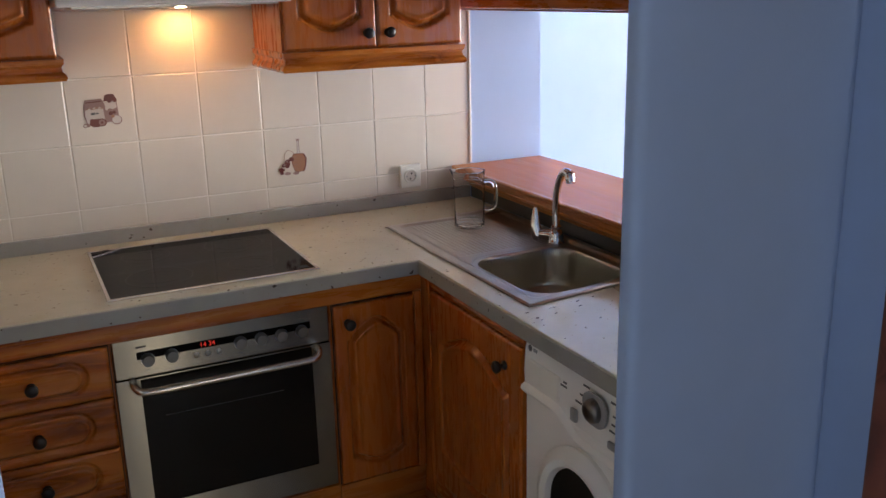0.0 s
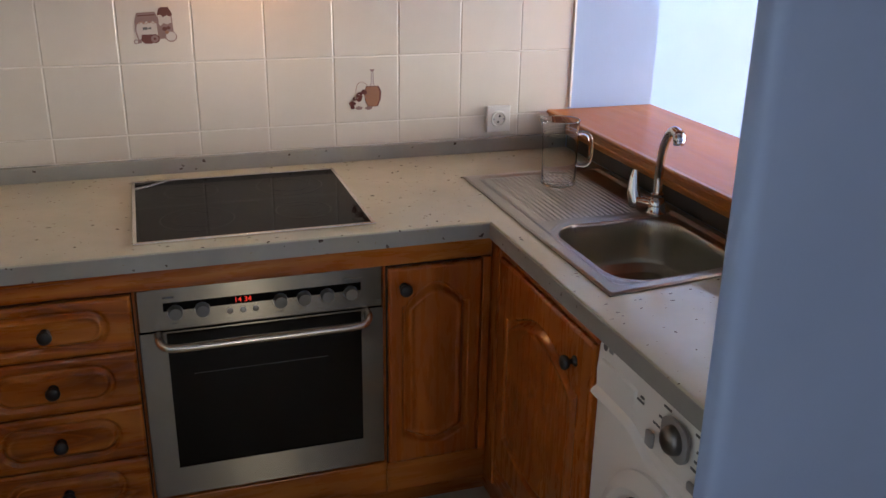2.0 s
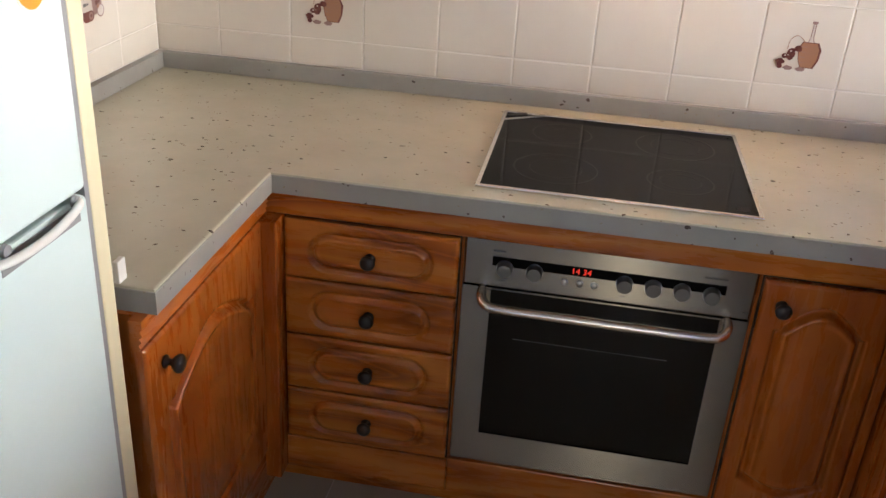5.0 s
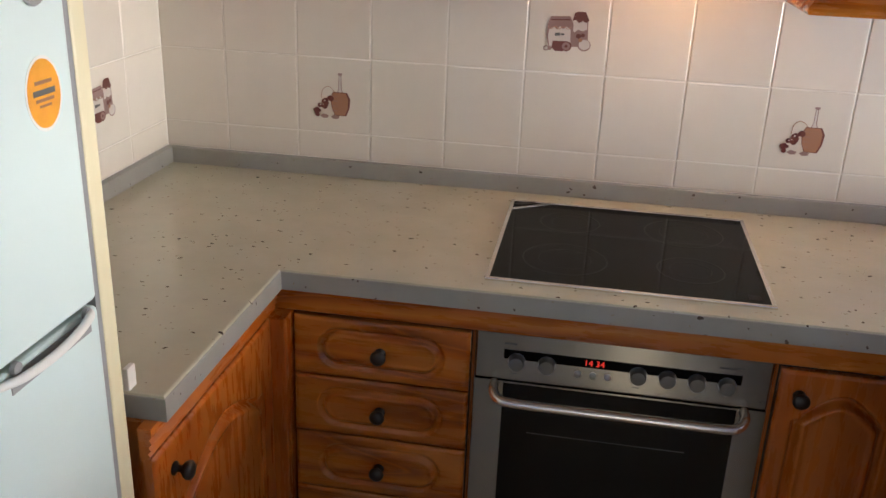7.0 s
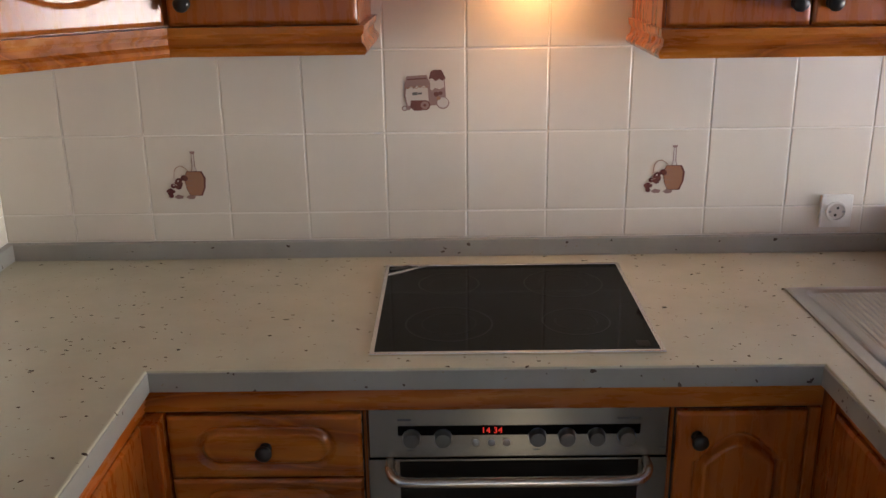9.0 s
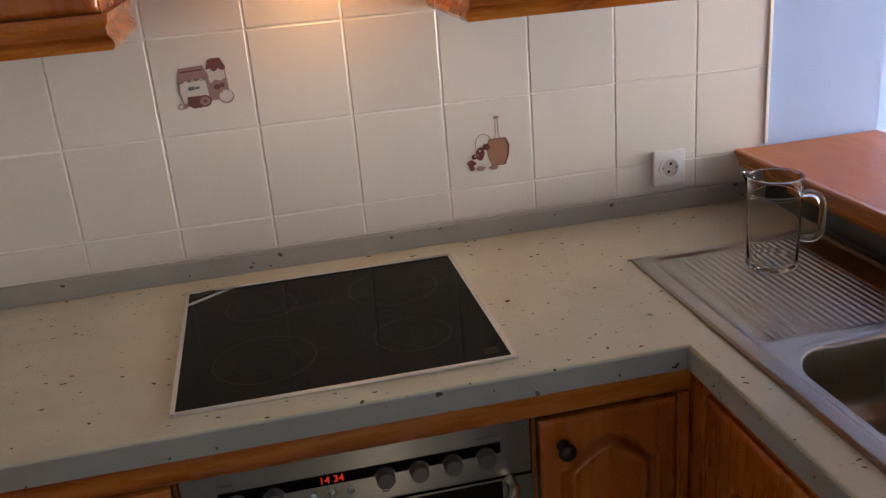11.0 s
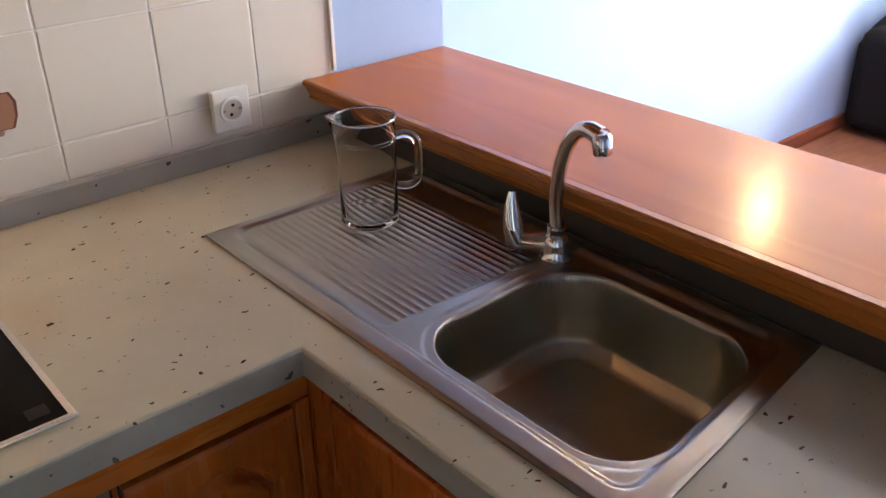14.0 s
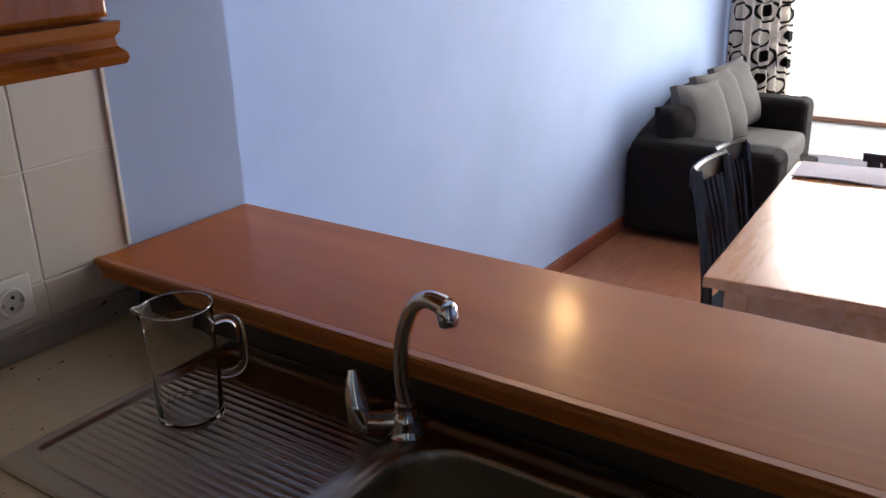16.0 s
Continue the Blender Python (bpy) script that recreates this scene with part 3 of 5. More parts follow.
def relief_front(name, x0, x1, z0, z1, y, height, mat, parent, depth=0.019, res=0.0045, label=""):
    w, h = x1 - x0, z1 - z0
    return relief(name, (x0, y, z0), (1, 0, 0), (0, 0, 1), w, h, int(w / res), int(h / res), height(w, h), depth, mat, parent, label)


FRONT = -0.655      # door faces of the back run
CARC = -0.634       # frame face

structure("trim_front_rail", sweep([(-0.4395, CARC - 0.0005), (0.8835, CARC - 0.0005)], [(0.0, 0.798), (0.013, 0.798), (0.0155, 0.801), (0.0155, 0.846), (0.0135, 0.8555), (0.0, 0.8555)]), pine_x, "long varnished pine rail under the worktop front", "rail")

# drawer unit
unit = thing("drawer_unit", (-0.2, -0.35, 0.12), "varnished pine kitchen drawer unit with four drawers", "drawer unit")
bm = boxed(-0.41, -0.0035, CARC, -0.05, 0.13, 0.855)
part("carcass", bm, pine_z, unit)
part("stile", boxed(-0.4395, -0.391, -0.6975, CARC - 0.0005, 0.126, 0.7965, r=0.003), pine_z, unit)
# black sheet over the carcass stands in for shade between the fronts
part("gap_shade", boxed(-0.39, -0.005, CARC - 0.003, CARC - 0.0004, 0.2, 0.796), gap_black, unit)
part("bottom_rail", boxed(-0.405, -0.004, CARC - 0.012, CARC - 0.0005, 0.125, 0.217, r=0.003), pine_x, unit)
zs = [0.222, 0.363, 0.508, 0.652, 0.793]
for k, (a, c) in enumerate(zip(zs, zs[1:])):
    front = relief_front("drawer", -0.387, -0.008, a + 0.0018, c - 0.0018, FRONT, lambda w, h: stadium(w, h, 0.052, 0.02), pine_x, unit, res=0.0035)
    knob(front, -0.197, FRONT + 0.0005, (a + c) / 2, "-y")

# oven unit
house = thing("oven_housing", (0.3, -0.35, 0.12), "varnished pine housing round a built-in oven", "kitchen unit")
part("carcass", boxed(-0.0025, 0.5995, -0.06, -0.05, 0.13, 0.855), pine_z, house)
part("side", boxed(-0.0025, 0.0005, CARC, -0.061, 0.13, 0.855), pine_z, house)
part("side", boxed(0.5965, 0.5995, CARC, -0.061, 0.13, 0.855), pine_z, house)
part("bottom_rail", boxed(-0.0035, 0.6005, CARC - 0.012, CARC + 0.02, 0.125, 0.222, r=0.003), pine_x, house)

# narrow door unit
unit = thing("base_cabinet", (0.74, -0.35, 0.12), "varnished pine base cabinet with an arched panel door", "kitchen cabinet")
part("carcass", boxed(0.6005, 0.8855, CARC, -0.05, 0.13, 0.855), pine_z, unit)
part("stile", boxed(0.8605, 0.8835, CARC - 0.018, CARC - 0.0005, 0.2175, 0.7965, r=0.003), pine_z, unit)
part("gap_shade", boxed(0.603, 0.8595, CARC - 0.003, CARC - 0.0004, 0.2, 0.796), gap_black, unit)
part("bottom_rail", boxed(0.601, 0.884, CARC - 0.012, CARC - 0.0005, 0.125, 0.217, r=0.003), pine_x, unit)
door = relief_front("door", 0.606, 0.858, 0.222, 0.79, FRONT, lambda w, h: cathedral(w, h, 0.035, 0.062, 0.044), pine_z, unit, res=0.0035)
knob(door, 0.646, FRONT + 0.0005, 0.738, "-y")

# corner unit under the sink: doors face the kitchen's middle
RXD = 0.884
sinkbase = thing("sink_cabinet", (1.1, -0.95, 0.12), "varnished pine corner sink cabinet with an arched door", "kitchen cabinet")
part("side_panel", boxed(RXD + 0.02, 1.38, -1.229, -1.213, 0.13, 0.855), pine_z, sinkbase)
part("stile", boxed(RXD + 0.003, RXD + 0.025, -0.70, CARC - 0.002, 0.13, 0.855, r=0.003), pine_z, sinkbase)
part("gap_shade", boxed(RXD + 0.021, RXD + 0.0235, -1.212, -0.701, 0.13, 0.855), gap_black, sinkbase)
part("top_rail", sweep([(RXD + 0.02, -0.70), (RXD + 0.02, -1.229)], [(0.0, 0.815), (0.010, 0.815), (0.012, 0.824), (0.016, 0.828), (0.012, 0.834), (0.018, 0.841), (0.018, 0.8555), (0.0, 0.8555)]), pine_y, sinkbase)
part("bottom_rail", boxed(RXD + 0.008, RXD + 0.0205, -1.228, -0.701, 0.125, 0.2, r=0.003), pine_y, sinkbase)
door = relief("door", (RXD, -0.703, 0.205), (0, -1, 0), (0, 0, 1), 0.525, 0.607, 135, 160, cathedral(0.525, 0.607, 0.06, 0.07, 0.072), 0.019, pine_z, sinkbase)
knob(door, RXD - 0.0005, -1.150, 0.742, "-x")

# unit by the fridge
LXD = -0.42
unit = thing("side_cabinet", (-0.7, -0.9, 0.12), "orange varnished pine cabinet with an arched door beside the fridge", "kitchen cabinet")
part("carcass", boxed(-0.96, LXD - 0.022, -1.205, -0.66, 0.13, 0.855), pine_z, unit)
part("top_rail", sweep([(LXD - 0.02, -1.222), (LXD - 0.02, -0.66)], [(0.0, 0.8), (0.014, 0.8), (0.018, 0.806), (0.014, 0.811), (0.020, 0.817), (0.016, 0.823), (0.022, 0.829), (0.018, 0.836), (0.022, 0.841), (0.022, 0.8555), (0.0, 0.8555)]), pine_y, unit)
door = relief("door", (LXD, -1.215, 0.205), (0, 1, 0), (0, 0, 1), 0.517, 0.592, 130, 150, cathedral(0.517, 0.592, 0.06, 0.07, 0.072), 0.019, pine_z, unit)
knob(door, LXD + 0.0005, -1.155, 0.742, "+x")
part("bottom_rail", boxed(LXD - 0.021, LXD - 0.008, -1.21, -0.66, 0.125, 0.2, r=0.003), pine_y, unit)

plinth = thing("plinth", (0.2, -0.56, 0.0), "pine plinth boards under the base units", "plinth")
part("board", boxed(-0.46, 0.93, -0.530, -0.515, 0.0, 0.129), pine_x, plinth)
part("board", boxed(0.932, 0.947, -1.2, -0.5155, 0.0, 0.129), pine_y, plinth)
part("board", boxed(-0.476, -0.461, -1.2, -0.5155, 0.0, 0.129), pine_y, plinth)

# ---- oven ----
oven = thing("oven", (0.3, -0.4, 0.2), "built-in stainless steel oven with a black glass door", "oven")
OY = -0.640
part("body", boxed(0.02, 0.575, -0.6, -0.1, 0.235, 0.79), gap_black, oven)
panel = part("control_panel", boxed(0.003, 0.594, OY, -0.6, 0.688, 0.797, r=0.003), oven_steel, oven)
part("display_strip", boxed(0.062, 0.538, OY - 0.0012, OY + 0.001, 0.738, 0.7585), black_glass, panel)
writing("clock_digits", "14 34", 0.0185, pose(0.247, OY - 0.0018, 0.748, 90), red_led, panel)
for x in (0.089, 0.151, 0.336, 0.394, 0.452, 0.511):
    dial = part("dial", lathe([(0.0, 0.0), (0.0162, 0.0), (0.0158, 0.016), (0.0142, 0.0185), (0.0, 0.019)], 24, "-Y"), dial_steel, panel, "steel control dial", pose(x, OY - 0.0005, 0.7345), smooth=True)
    part("dial_ring", lathe([(0.0168, 0.0), (0.0182, 0.0), (0.0182, 0.0014), (0.0168, 0.0014)], 24, "-Y", ring=True), chrome, dial, "", pose(x, OY - 0.0002, 0.7345))
for x in (0.215, 0.246, 0.276):
    part("button", lathe([(0.0, 0.0), (0.0075, 0.0), (0.0072, 0.004), (0.005, 0.0052), (0.0, 0.0054)], 16, "-Y"), brushed, panel, "", pose(x, OY - 0.0004, 0.7215), smooth=True)
part("brand_mark", boxed(0.062, 0.088, OY - 0.0006, OY, 0.770, 0.7745), print_grey, panel)
part("model_mark", boxed(0.492, 0.538, OY - 0.0006, OY, 0.7705, 0.7735), print_grey, panel)
for k in range(3):
    part("dial_print", boxed(0.078 + 0.25 * k, 0.092 + 0.25 * k, OY - 0.0005, OY, 0.7035, 0.7055), print_grey, panel)
odoor = part("oven_door", plate([(0.003, 0.226), (0.594, 0.226), (0.594, 0.684), (0.003, 0.684)], 0.0, 0.03, holes=[[(0.064, 0.306), (0.538, 0.306), (0.538, 0.680), (0.064, 0.680)]], turned=pose(0, OY + 0.03, 0, 90, 0, 0)), oven_steel, oven, "brushed steel door frame")
part("door_glass", boxed(0.0645, 0.5375, OY + 0.004, OY + 0.02, 0.3065, 0.6795), oven_glass, odoor, "black oven door glass", Matrix())
part("air_slot", boxed(0.067, 0.53, OY + 0.006, OY + 0.03, 0.6798, 0.6875), gap_black, oven)
part("rack_line", boxed(0.12, 0.45, OY + 0.0028, OY + 0.0042, 0.563, 0.5645), print_grey, odoor)
hp = curve_points([(0.046, OY + 0.004, 0.678), (0.046, OY - 0.022, 0.674), (0.058, OY - 0.040, 0.664), (0.09, OY - 0.046, 0.660), (0.2, OY - 0.047, 0.660), (0.4, OY - 0.047, 0.660), (0.508, OY - 0.046, 0.660), (0.54, OY - 0.040, 0.664), (0.552, OY - 0.022, 0.674), (0.552, OY + 0.004, 0.678)], 7)
part("handle", tube(hp, 0.0105, 14), handle_steel, odoor, "curved steel bar handle", smooth=True)

# ---- hob ----
hob = thing("ceramic_hob", (0.3, -0.36, TOP), "black glass ceramic hob in a thin steel frame", "hob")
HX0, HX1, HY0, HY1 = 0.010, 0.584, -0.622, -0.096
E = 0.0095
bm = plate([(HX0, HY0), (HX1, HY0), (HX1, HY1), (HX0, HY1)], TOP + 0.0005, TOP + 0.0065, holes=[[(HX0 + E, HY0 + E), (HX1 - E, HY0 + E), (HX1 - E, HY1 - E), (HX0 + E, HY1 - E)]])
bmesh.ops.bevel(bm, geom=[e for e in bm.edges if e.calc_face_angle(0) > 1.0 and all(v.co.z > TOP + 0.005 for v in e.verts)], offset=0.002, segments=2, profile=0.5, affect="EDGES")
part("steel_frame", bm, hob_steel, hob)
pane = part("glass_plate", boxed(HX0 + E + 0.0002, HX1 - E - 0.0002, HY0 + E + 0.0002, HY1 - E - 0.0002, TOP - 0.02, TOP + 0.0052), black_glass, hob)
for x, y, r in ((0.165, -0.475, 0.092), (0.43, -0.47, 0.072), (0.165, -0.235, 0.072), (0.43, -0.24, 0.092)):
    part("burner_ring", lathe([(r - 0.004, 0.0), (r, 0.0), (r, 0.0002), (r - 0.004, 0.0002)], 48, ring=True), burner_grey, pane, "", pose(x, y, TOP + 0.0053))
    part("burner_ring", lathe([(r * 0.62 - 0.002, 0.0), (r * 0.62, 0.0), (r * 0.62, 0.0002), (r * 0.62 - 0.002, 0.0002)], 48, ring=True), burner_grey, pane, "", pose(x, y, TOP + 0.0053))
part("corner_strip", plate([(HX0 + E, HY1 - 0.080), (HX0 + E, HY1 - 0.066), (HX0 + 0.088, HY1 - E), (HX0 + 0.106, HY1 - E)], TOP + 0.0053, TOP + 0.0062), chrome, hob, "bright diagonal steel strip")
part("corner_grip", lathe([(0.0, 0.0), (0.017, 0.0), (0.017, 0.001), (0.0, 0.0012)], 24), gap_black, hob, "", pose(HX0 + 0.036, HY1 - 0.026, TOP + 0.0061, 0, 0, 30) @ Matrix.Diagonal((1.7, 0.6, 1, 1)))
part("touch_mark", boxed(HX1 - 0.05, HX1 - 0.024, HY0 + 0.025, HY0 + 0.05, TOP + 0.0053, TOP + 0.0056), gap_black, pane)

# ---- sink ----
SX0, SX1, SY0, SY1 = 0.93, 1.378, -1.192, -0.282
sink = thing("sink", (1.15, -0.72, TOP), "stainless steel sink with a ribbed draining board", "sink")


def rounded(a, c, x0, x1, y0, y1, r):
    qx, qy = np.abs(a - (x0 + x1) / 2) - ((x1 - x0) / 2 - r), np.abs(c - (y0 + y1) / 2) - ((y1 - y0) / 2 - r)
    return -(np.hypot(np.maximum(qx, 0), np.maximum(qy, 0)) + np.minimum(np.maximum(qx, qy), 0) - r)


def sink_height(a, c):
    x, y = SX0 + a, SY0 + c
    z = 0.004 + 0.003 * smooth_step(rounded(x, y, SX0, SX1, SY0, SY1, 0.012), 0.0, 0.006)
    z = z - 0.004 * smooth_step(rounded(x, y, SX0 + 0.03, SX1 - 0.02, SY0 + 0.03, SY1 - 0.018, 0.035), 0.0, 0.014)
    board = rounded(x, y, 0.972, 1.285, -0.722, -0.302, 0.02)
    z = z - 0.0016 * smooth_step(board, 0.0, 0.012)
    rib = 0.5 + 0.5 * np.cos((x - 0.99) / 0.0148 * 2 * np.pi)
    z = z + 0.0019 * smooth_step(rib, 0.3, 1.0) * smooth_step(rounded(x, y, 0.99, 1.278, -0.716, -0.315, 0.004), 0.0, 0.01)
    rail = np.exp(-((x - 1.345) / 0.009) ** 2) * smooth_step(-0.735 - y, 0.0, 0.02) * smooth_step(y - SY0 - 0.05, 0.0, 0.02)
    z = z + 0.010 * rail + 0.004 * np.exp(-((x - 1.35) / 0.007) ** 2) * smooth_step(y + 0.66, 0.0, 0.02) * smooth_step(SY1 - 0.03 - y, 0.0, 0.02)
    bowl = rounded(x, y, 0.985, 1.314, -1.146, -0.758, 0.092)
    lip = rounded(x, y, 0.966, 1.330, -1.164, -0.740, 0.105)
    z = z - 0.0012 * smooth_step(lip, 0.0, 0.006)
    deep = smooth_step(bowl, -0.001, 0.010) * 0.055 + smooth_step(bowl, 0.003, 0.018) * 0.055 + smooth_step(bowl, 0.010, 0.042) * 0.022 + smooth_step(bowl, 0.03, 0.13) * 0.006
    return z - deep


top_plate = relief("basin", (SX0, SY0, TOP), (1, 0, 0), (0, 1, 0), SX1 - SX0, SY1 - SY0, 225, 300, sink_height, -0.0008, sink_steel, sink, backed=False)
top_plate.data.materials.append(bowl_steel)
for p in top_plate.data.polygons:       # bowl faces take the paler, slightly rougher steel
    if len(p.vertices) == 4 and p.center.z < TOP - 0.012:
        p.material_index = 1
for v in top_plate.data.vertices:       # the end beyond the bowl is not quite square
    fall = min(1.0, max(0.0, (-0.80 - v.co.y) / 0.39))
    v.co.y += 0.052 * fall * (v.co.x - SX0) / (SX1 - SX0)
part("drain", lathe([(0.0, 0.0), (0.036, 0.0), (0.041, 0.002), (0.043, 0.0035), (0.04, 0.0045), (0.034, 0.0025), (0.0, 0.0015)], 32), sink_steel, sink, "round steel drain", pose(1.150, -0.94, TOP - 0.1405), smooth=True)

tap = thing("mixer_tap", (1.305, -0.733, TOP), "chrome single lever mixer tap with a swan-neck spout", "tap")
TX, TY = 1.305, -0.733
part("base", lathe([(0.0, 0.0), (0.027, 0.0), (0.027, 0.004), (0.0235, 0.008), (0.0225, 0.024), (0.021, 0.034), (0.0165, 0.041), (0.014, 0.044), (0.0, 0.045)], 28), chrome, tap, "", pose(TX, TY, TOP + 0.002), smooth=True)
part("collar", lathe([(0.0, 0.0), (0.0145, 0.0), (0.0155, 0.002), (0.0155, 0.009), (0.0130, 0.012), (0.0, 0.013)], 24), chrome, tap, "", pose(TX + 0.001, TY + 0.001, TOP + 0.0455), smooth=True)
part("lever_hub", tube([(TX, TY + 0.003, TOP + 0.025), (TX - 0.014, TY + 0.024, TOP + 0.025), (TX - 0.027, TY + 0.046, TOP + 0.024)], [0.0175, 0.017, 0.014], 20), chrome, tap, smooth=True)
lev = curve_points([(TX - 0.030, TY + 0.047, TOP + 0.006), (TX - 0.034, TY + 0.053, TOP + 0.020), (TX - 0.036, TY + 0.060, TOP + 0.045), (TX - 0.034, TY + 0.066, TOP + 0.076), (TX - 0.031, TY + 0.069, TOP + 0.103)], 6)
bm = tube(lev, [float(np.interp(i / (len(lev) - 1), (0, 0.18, 0.5, 0.8, 1), (0.010, 0.0185, 0.0165, 0.0115, 0.0065))) for i in range(len(lev))], 16)
flat = Vector((0.68, 0.73, 0.0))
for v in bm.verts:                      # a thin leaf, bent away from the body
    mid = min(lev, key=lambda q: (q - v.co).length)
    v.co -= flat * (v.co - mid).dot(flat) * 0.45
part("lever", bm, chrome, tap, "flared chrome lever", smooth=True)
sp = curve_points([(TX + 0.001, TY + 0.001, TOP + 0.055), (TX + 0.002, TY + 0.006, TOP + 0.105), (TX + 0.001, TY - 0.003, TOP + 0.167), (TX - 0.002, TY - 0.024, TOP + 0.211), (TX - 0.005, TY - 0.053, TOP + 0.231), (TX - 0.008, TY - 0.084, TOP + 0.228)], 8)
part("spout", tube(sp, [0.0112 + 0.0035 * max(0, i - 26) / 14 for i in range(len(sp))], 18), chrome, tap, smooth=True)
part("nozzle", lathe([(0.0, 0.0), (0.0125, 0.0), (0.0140, 0.002), (0.0140, 0.011), (0.0130, 0.0118), (0.0130, 0.013), (0.0145, 0.0138), (0.0145, 0.026), (0.011, 0.031), (0.0, 0.032)], 22), chrome, tap, "", pose(TX - 0.009, TY - 0.088, TOP + 0.2035, -10), smooth=True)

# ---- glass jug ----
jug = thing("glass_jug", (1.19, -0.41, TOP + 0.006), "clear glass measuring jug standing on the draining board", "jug")
JX, JY, JH, seg = 1.166, -0.430, 0.184, 48
bm = bmesh.new()
prof = [(0.046, 0.0), (0.0485, 0.003), (0.049, 0.010), (0.0492, 0.1), (0.0500, 0.165), (0.0515, JH), (0.0504, JH + 0.0015), (0.0493, JH), (0.0480, 0.165), (0.0473, 0.1), (0.0468, 0.014), (0.043, 0.008), (0.0, 0.007)]
rings = []
for r, z in prof:
    ring = []
    for i in range(seg):
        a = 2 * math.pi * i / seg
        da = math.atan2(math.sin(a - math.pi * 0.8), math.cos(a - math.pi * 0.8))
        lip = 0.013 * math.exp(-(da / 0.26) ** 2) * max(0.0, (z - 0.142) / 0.044) ** 1.7 if r > 0.03 else 0.0
        ring.append(bm.verts.new(((r + lip) * math.cos(a), (r + lip) * math.sin(a), z + lip * 0.25)))
    rings.append(ring)
for a, c in zip(rings, rings[1:]):
    for i in range(seg):
        bm.faces.new((a[i], a[(i + 1) % seg], c[(i + 1) % seg], c[i]))
bm.faces.new(rings[0])
bmesh.ops.remove_doubles(bm, verts=bm.verts, dist=1e-5)
part("body", bm, jug_glass, jug, "", pose(JX, JY, TOP + 0.0075), smooth=True)
ha = -math.pi * 0.2
for z, rad in ((0.004, 0.0482), (0.0145, 0.0462)):
    part("foot_ring", lathe([(rad - 0.0026, z), (rad, z - 0.002), (rad + 0.0016, z), (rad, z + 0.002)], 40, ring=True), solid_glass, jug, "thick glass foot ring", pose(JX, JY, TOP + 0.0078), smooth=True)
lip_points = [(JX + (0.0506 + q) * math.cos(a), JY + (0.0506 + q) * math.sin(a), TOP + 0.0078 + JH + 0.25 * q) for a, q in [(2 * math.pi * i / 60, 0.013 * math.exp(-(math.remainder(2 * math.pi * i / 60 - math.pi * 0.8, 2 * math.pi) / 0.26) ** 2)) for i in range(61)]]
part("rim", tube(lip_points, 0.0016, 8), solid_glass, jug, "bright rounded glass rim", smooth=True)
for z in (0.146, 0.152):
    part("graduation_ring", lathe([(0.0494, -0.0006), (0.0503, 0.0), (0.0494, 0.0006)], 48, ring=True), jug_glass, jug, "", pose(JX, JY, TOP + 0.0075 + z), smooth=True)
hx, hy = math.cos(ha), math.sin(ha)
ctrl = [(0.0500, 0.150), (0.064, 0.1525), (0.0775, 0.1475), (0.0850, 0.135), (0.0865, 0.105), (0.0850, 0.078), (0.0775, 0.0645), (0.064, 0.060), (0.0490, 0.062)]
part("handle", tube([(JX + r * hx, JY + r * hy, TOP + 0.0075 + z) for r, z in [(p.x, p.y) for p in curve_points([(a, c, 0) for a, c in ctrl], 6)]], 0.0068, 12), solid_glass, jug, smooth=True)

# ---- socket ----
sock = thing("wall_socket", (1.144, -0.004, 1.006), "white square electrical wall socket", "socket")
part("plate", boxed(1.1035, 1.1845, -0.014, -0.0012, 0.9635, 1.0485, r=0.004, seg=3), white_plastic, sock)
part("rim", lathe([(0.020, 0.0), (0.027, 0.0), (0.026, 0.004), (0.021, 0.004)], 32, "-Y", ring=True), white_plastic, sock, "", pose(1.144, -0.0138, 1.006), smooth=True)
# flat darker disc and black dots paint the shade inside the socket
part("recess_shade", lathe([(0.0, 0.0), (0.0198, 0.0), (0.0198, 0.0006), (0.0, 0.0008)], 28, "-Y"), print_pale, sock, "", pose(1.144, -0.0141, 1.006))
for dx in (-0.0025, 0.0025):
    part("pin_hole", lathe([(0.0, 0.0), (0.0036, 0.0), (0.0036, 0.0006), (0.0, 0.0006)], 12, "-Y"), gap_black, sock, "", pose(1.144 + dx, -0.0149, 1.006 + 3.7 * dx))
for dz in (-0.017, 0.017):
    part("earth_clip", boxed(1.144 + dz - 0.003, 1.144 + dz + 0.003, -0.0165, -0.0145, 1.0035, 1.0085), grey_plastic, sock)

# ---- wall units ----
UZ = 1.446
CORNICE = [(0.0, UZ), (0.020, UZ), (0.024, UZ + 0.008), (0.022, UZ + 0.016), (0.014, UZ + 0.024), (0.012, UZ + 0.036), (0.018, UZ + 0.044), (0.020, UZ + 0.058), (0.0, UZ + 0.058)]


def cornice(path, z, mat, parent):
    part("light_pelmet", sweep(path, [(o, h - UZ + z) for o, h in CORNICE]), mat, parent, "moulded pine pelmet")


UF = -0.337
unit = thing("wall_cabinet", (0.9, -0.17, 1.43), "varnished pine wall cabinet with two arched doors", "wall cabinet", "wall cabinets")
part("carcass", boxed(0.612, 1.195, UF + 0.021, -0.003, 1.449, 2.15), pine_z, unit)
part("pale_side", boxed(0.607, 0.6118, UF + 0.021, -0.003, 1.449, 2.15), pine_z, unit)
cornice([(0.618, -0.004), (0.618, UF), (1.178, UF), (1.178, -0.004)], 1.430, pine_x, unit)
for x0, x1, kx in ((0.612, 0.902, 0.87), (0.906, 1.196, 0.94)):
    door = relief_front("door", x0, x1, 1.492, 2.14, UF, lambda w, h: cathedral(w, h, 0.042, 0.07), pine_z, unit)
    knob(door, kx, UF + 0.0005, 1.535, "-y")

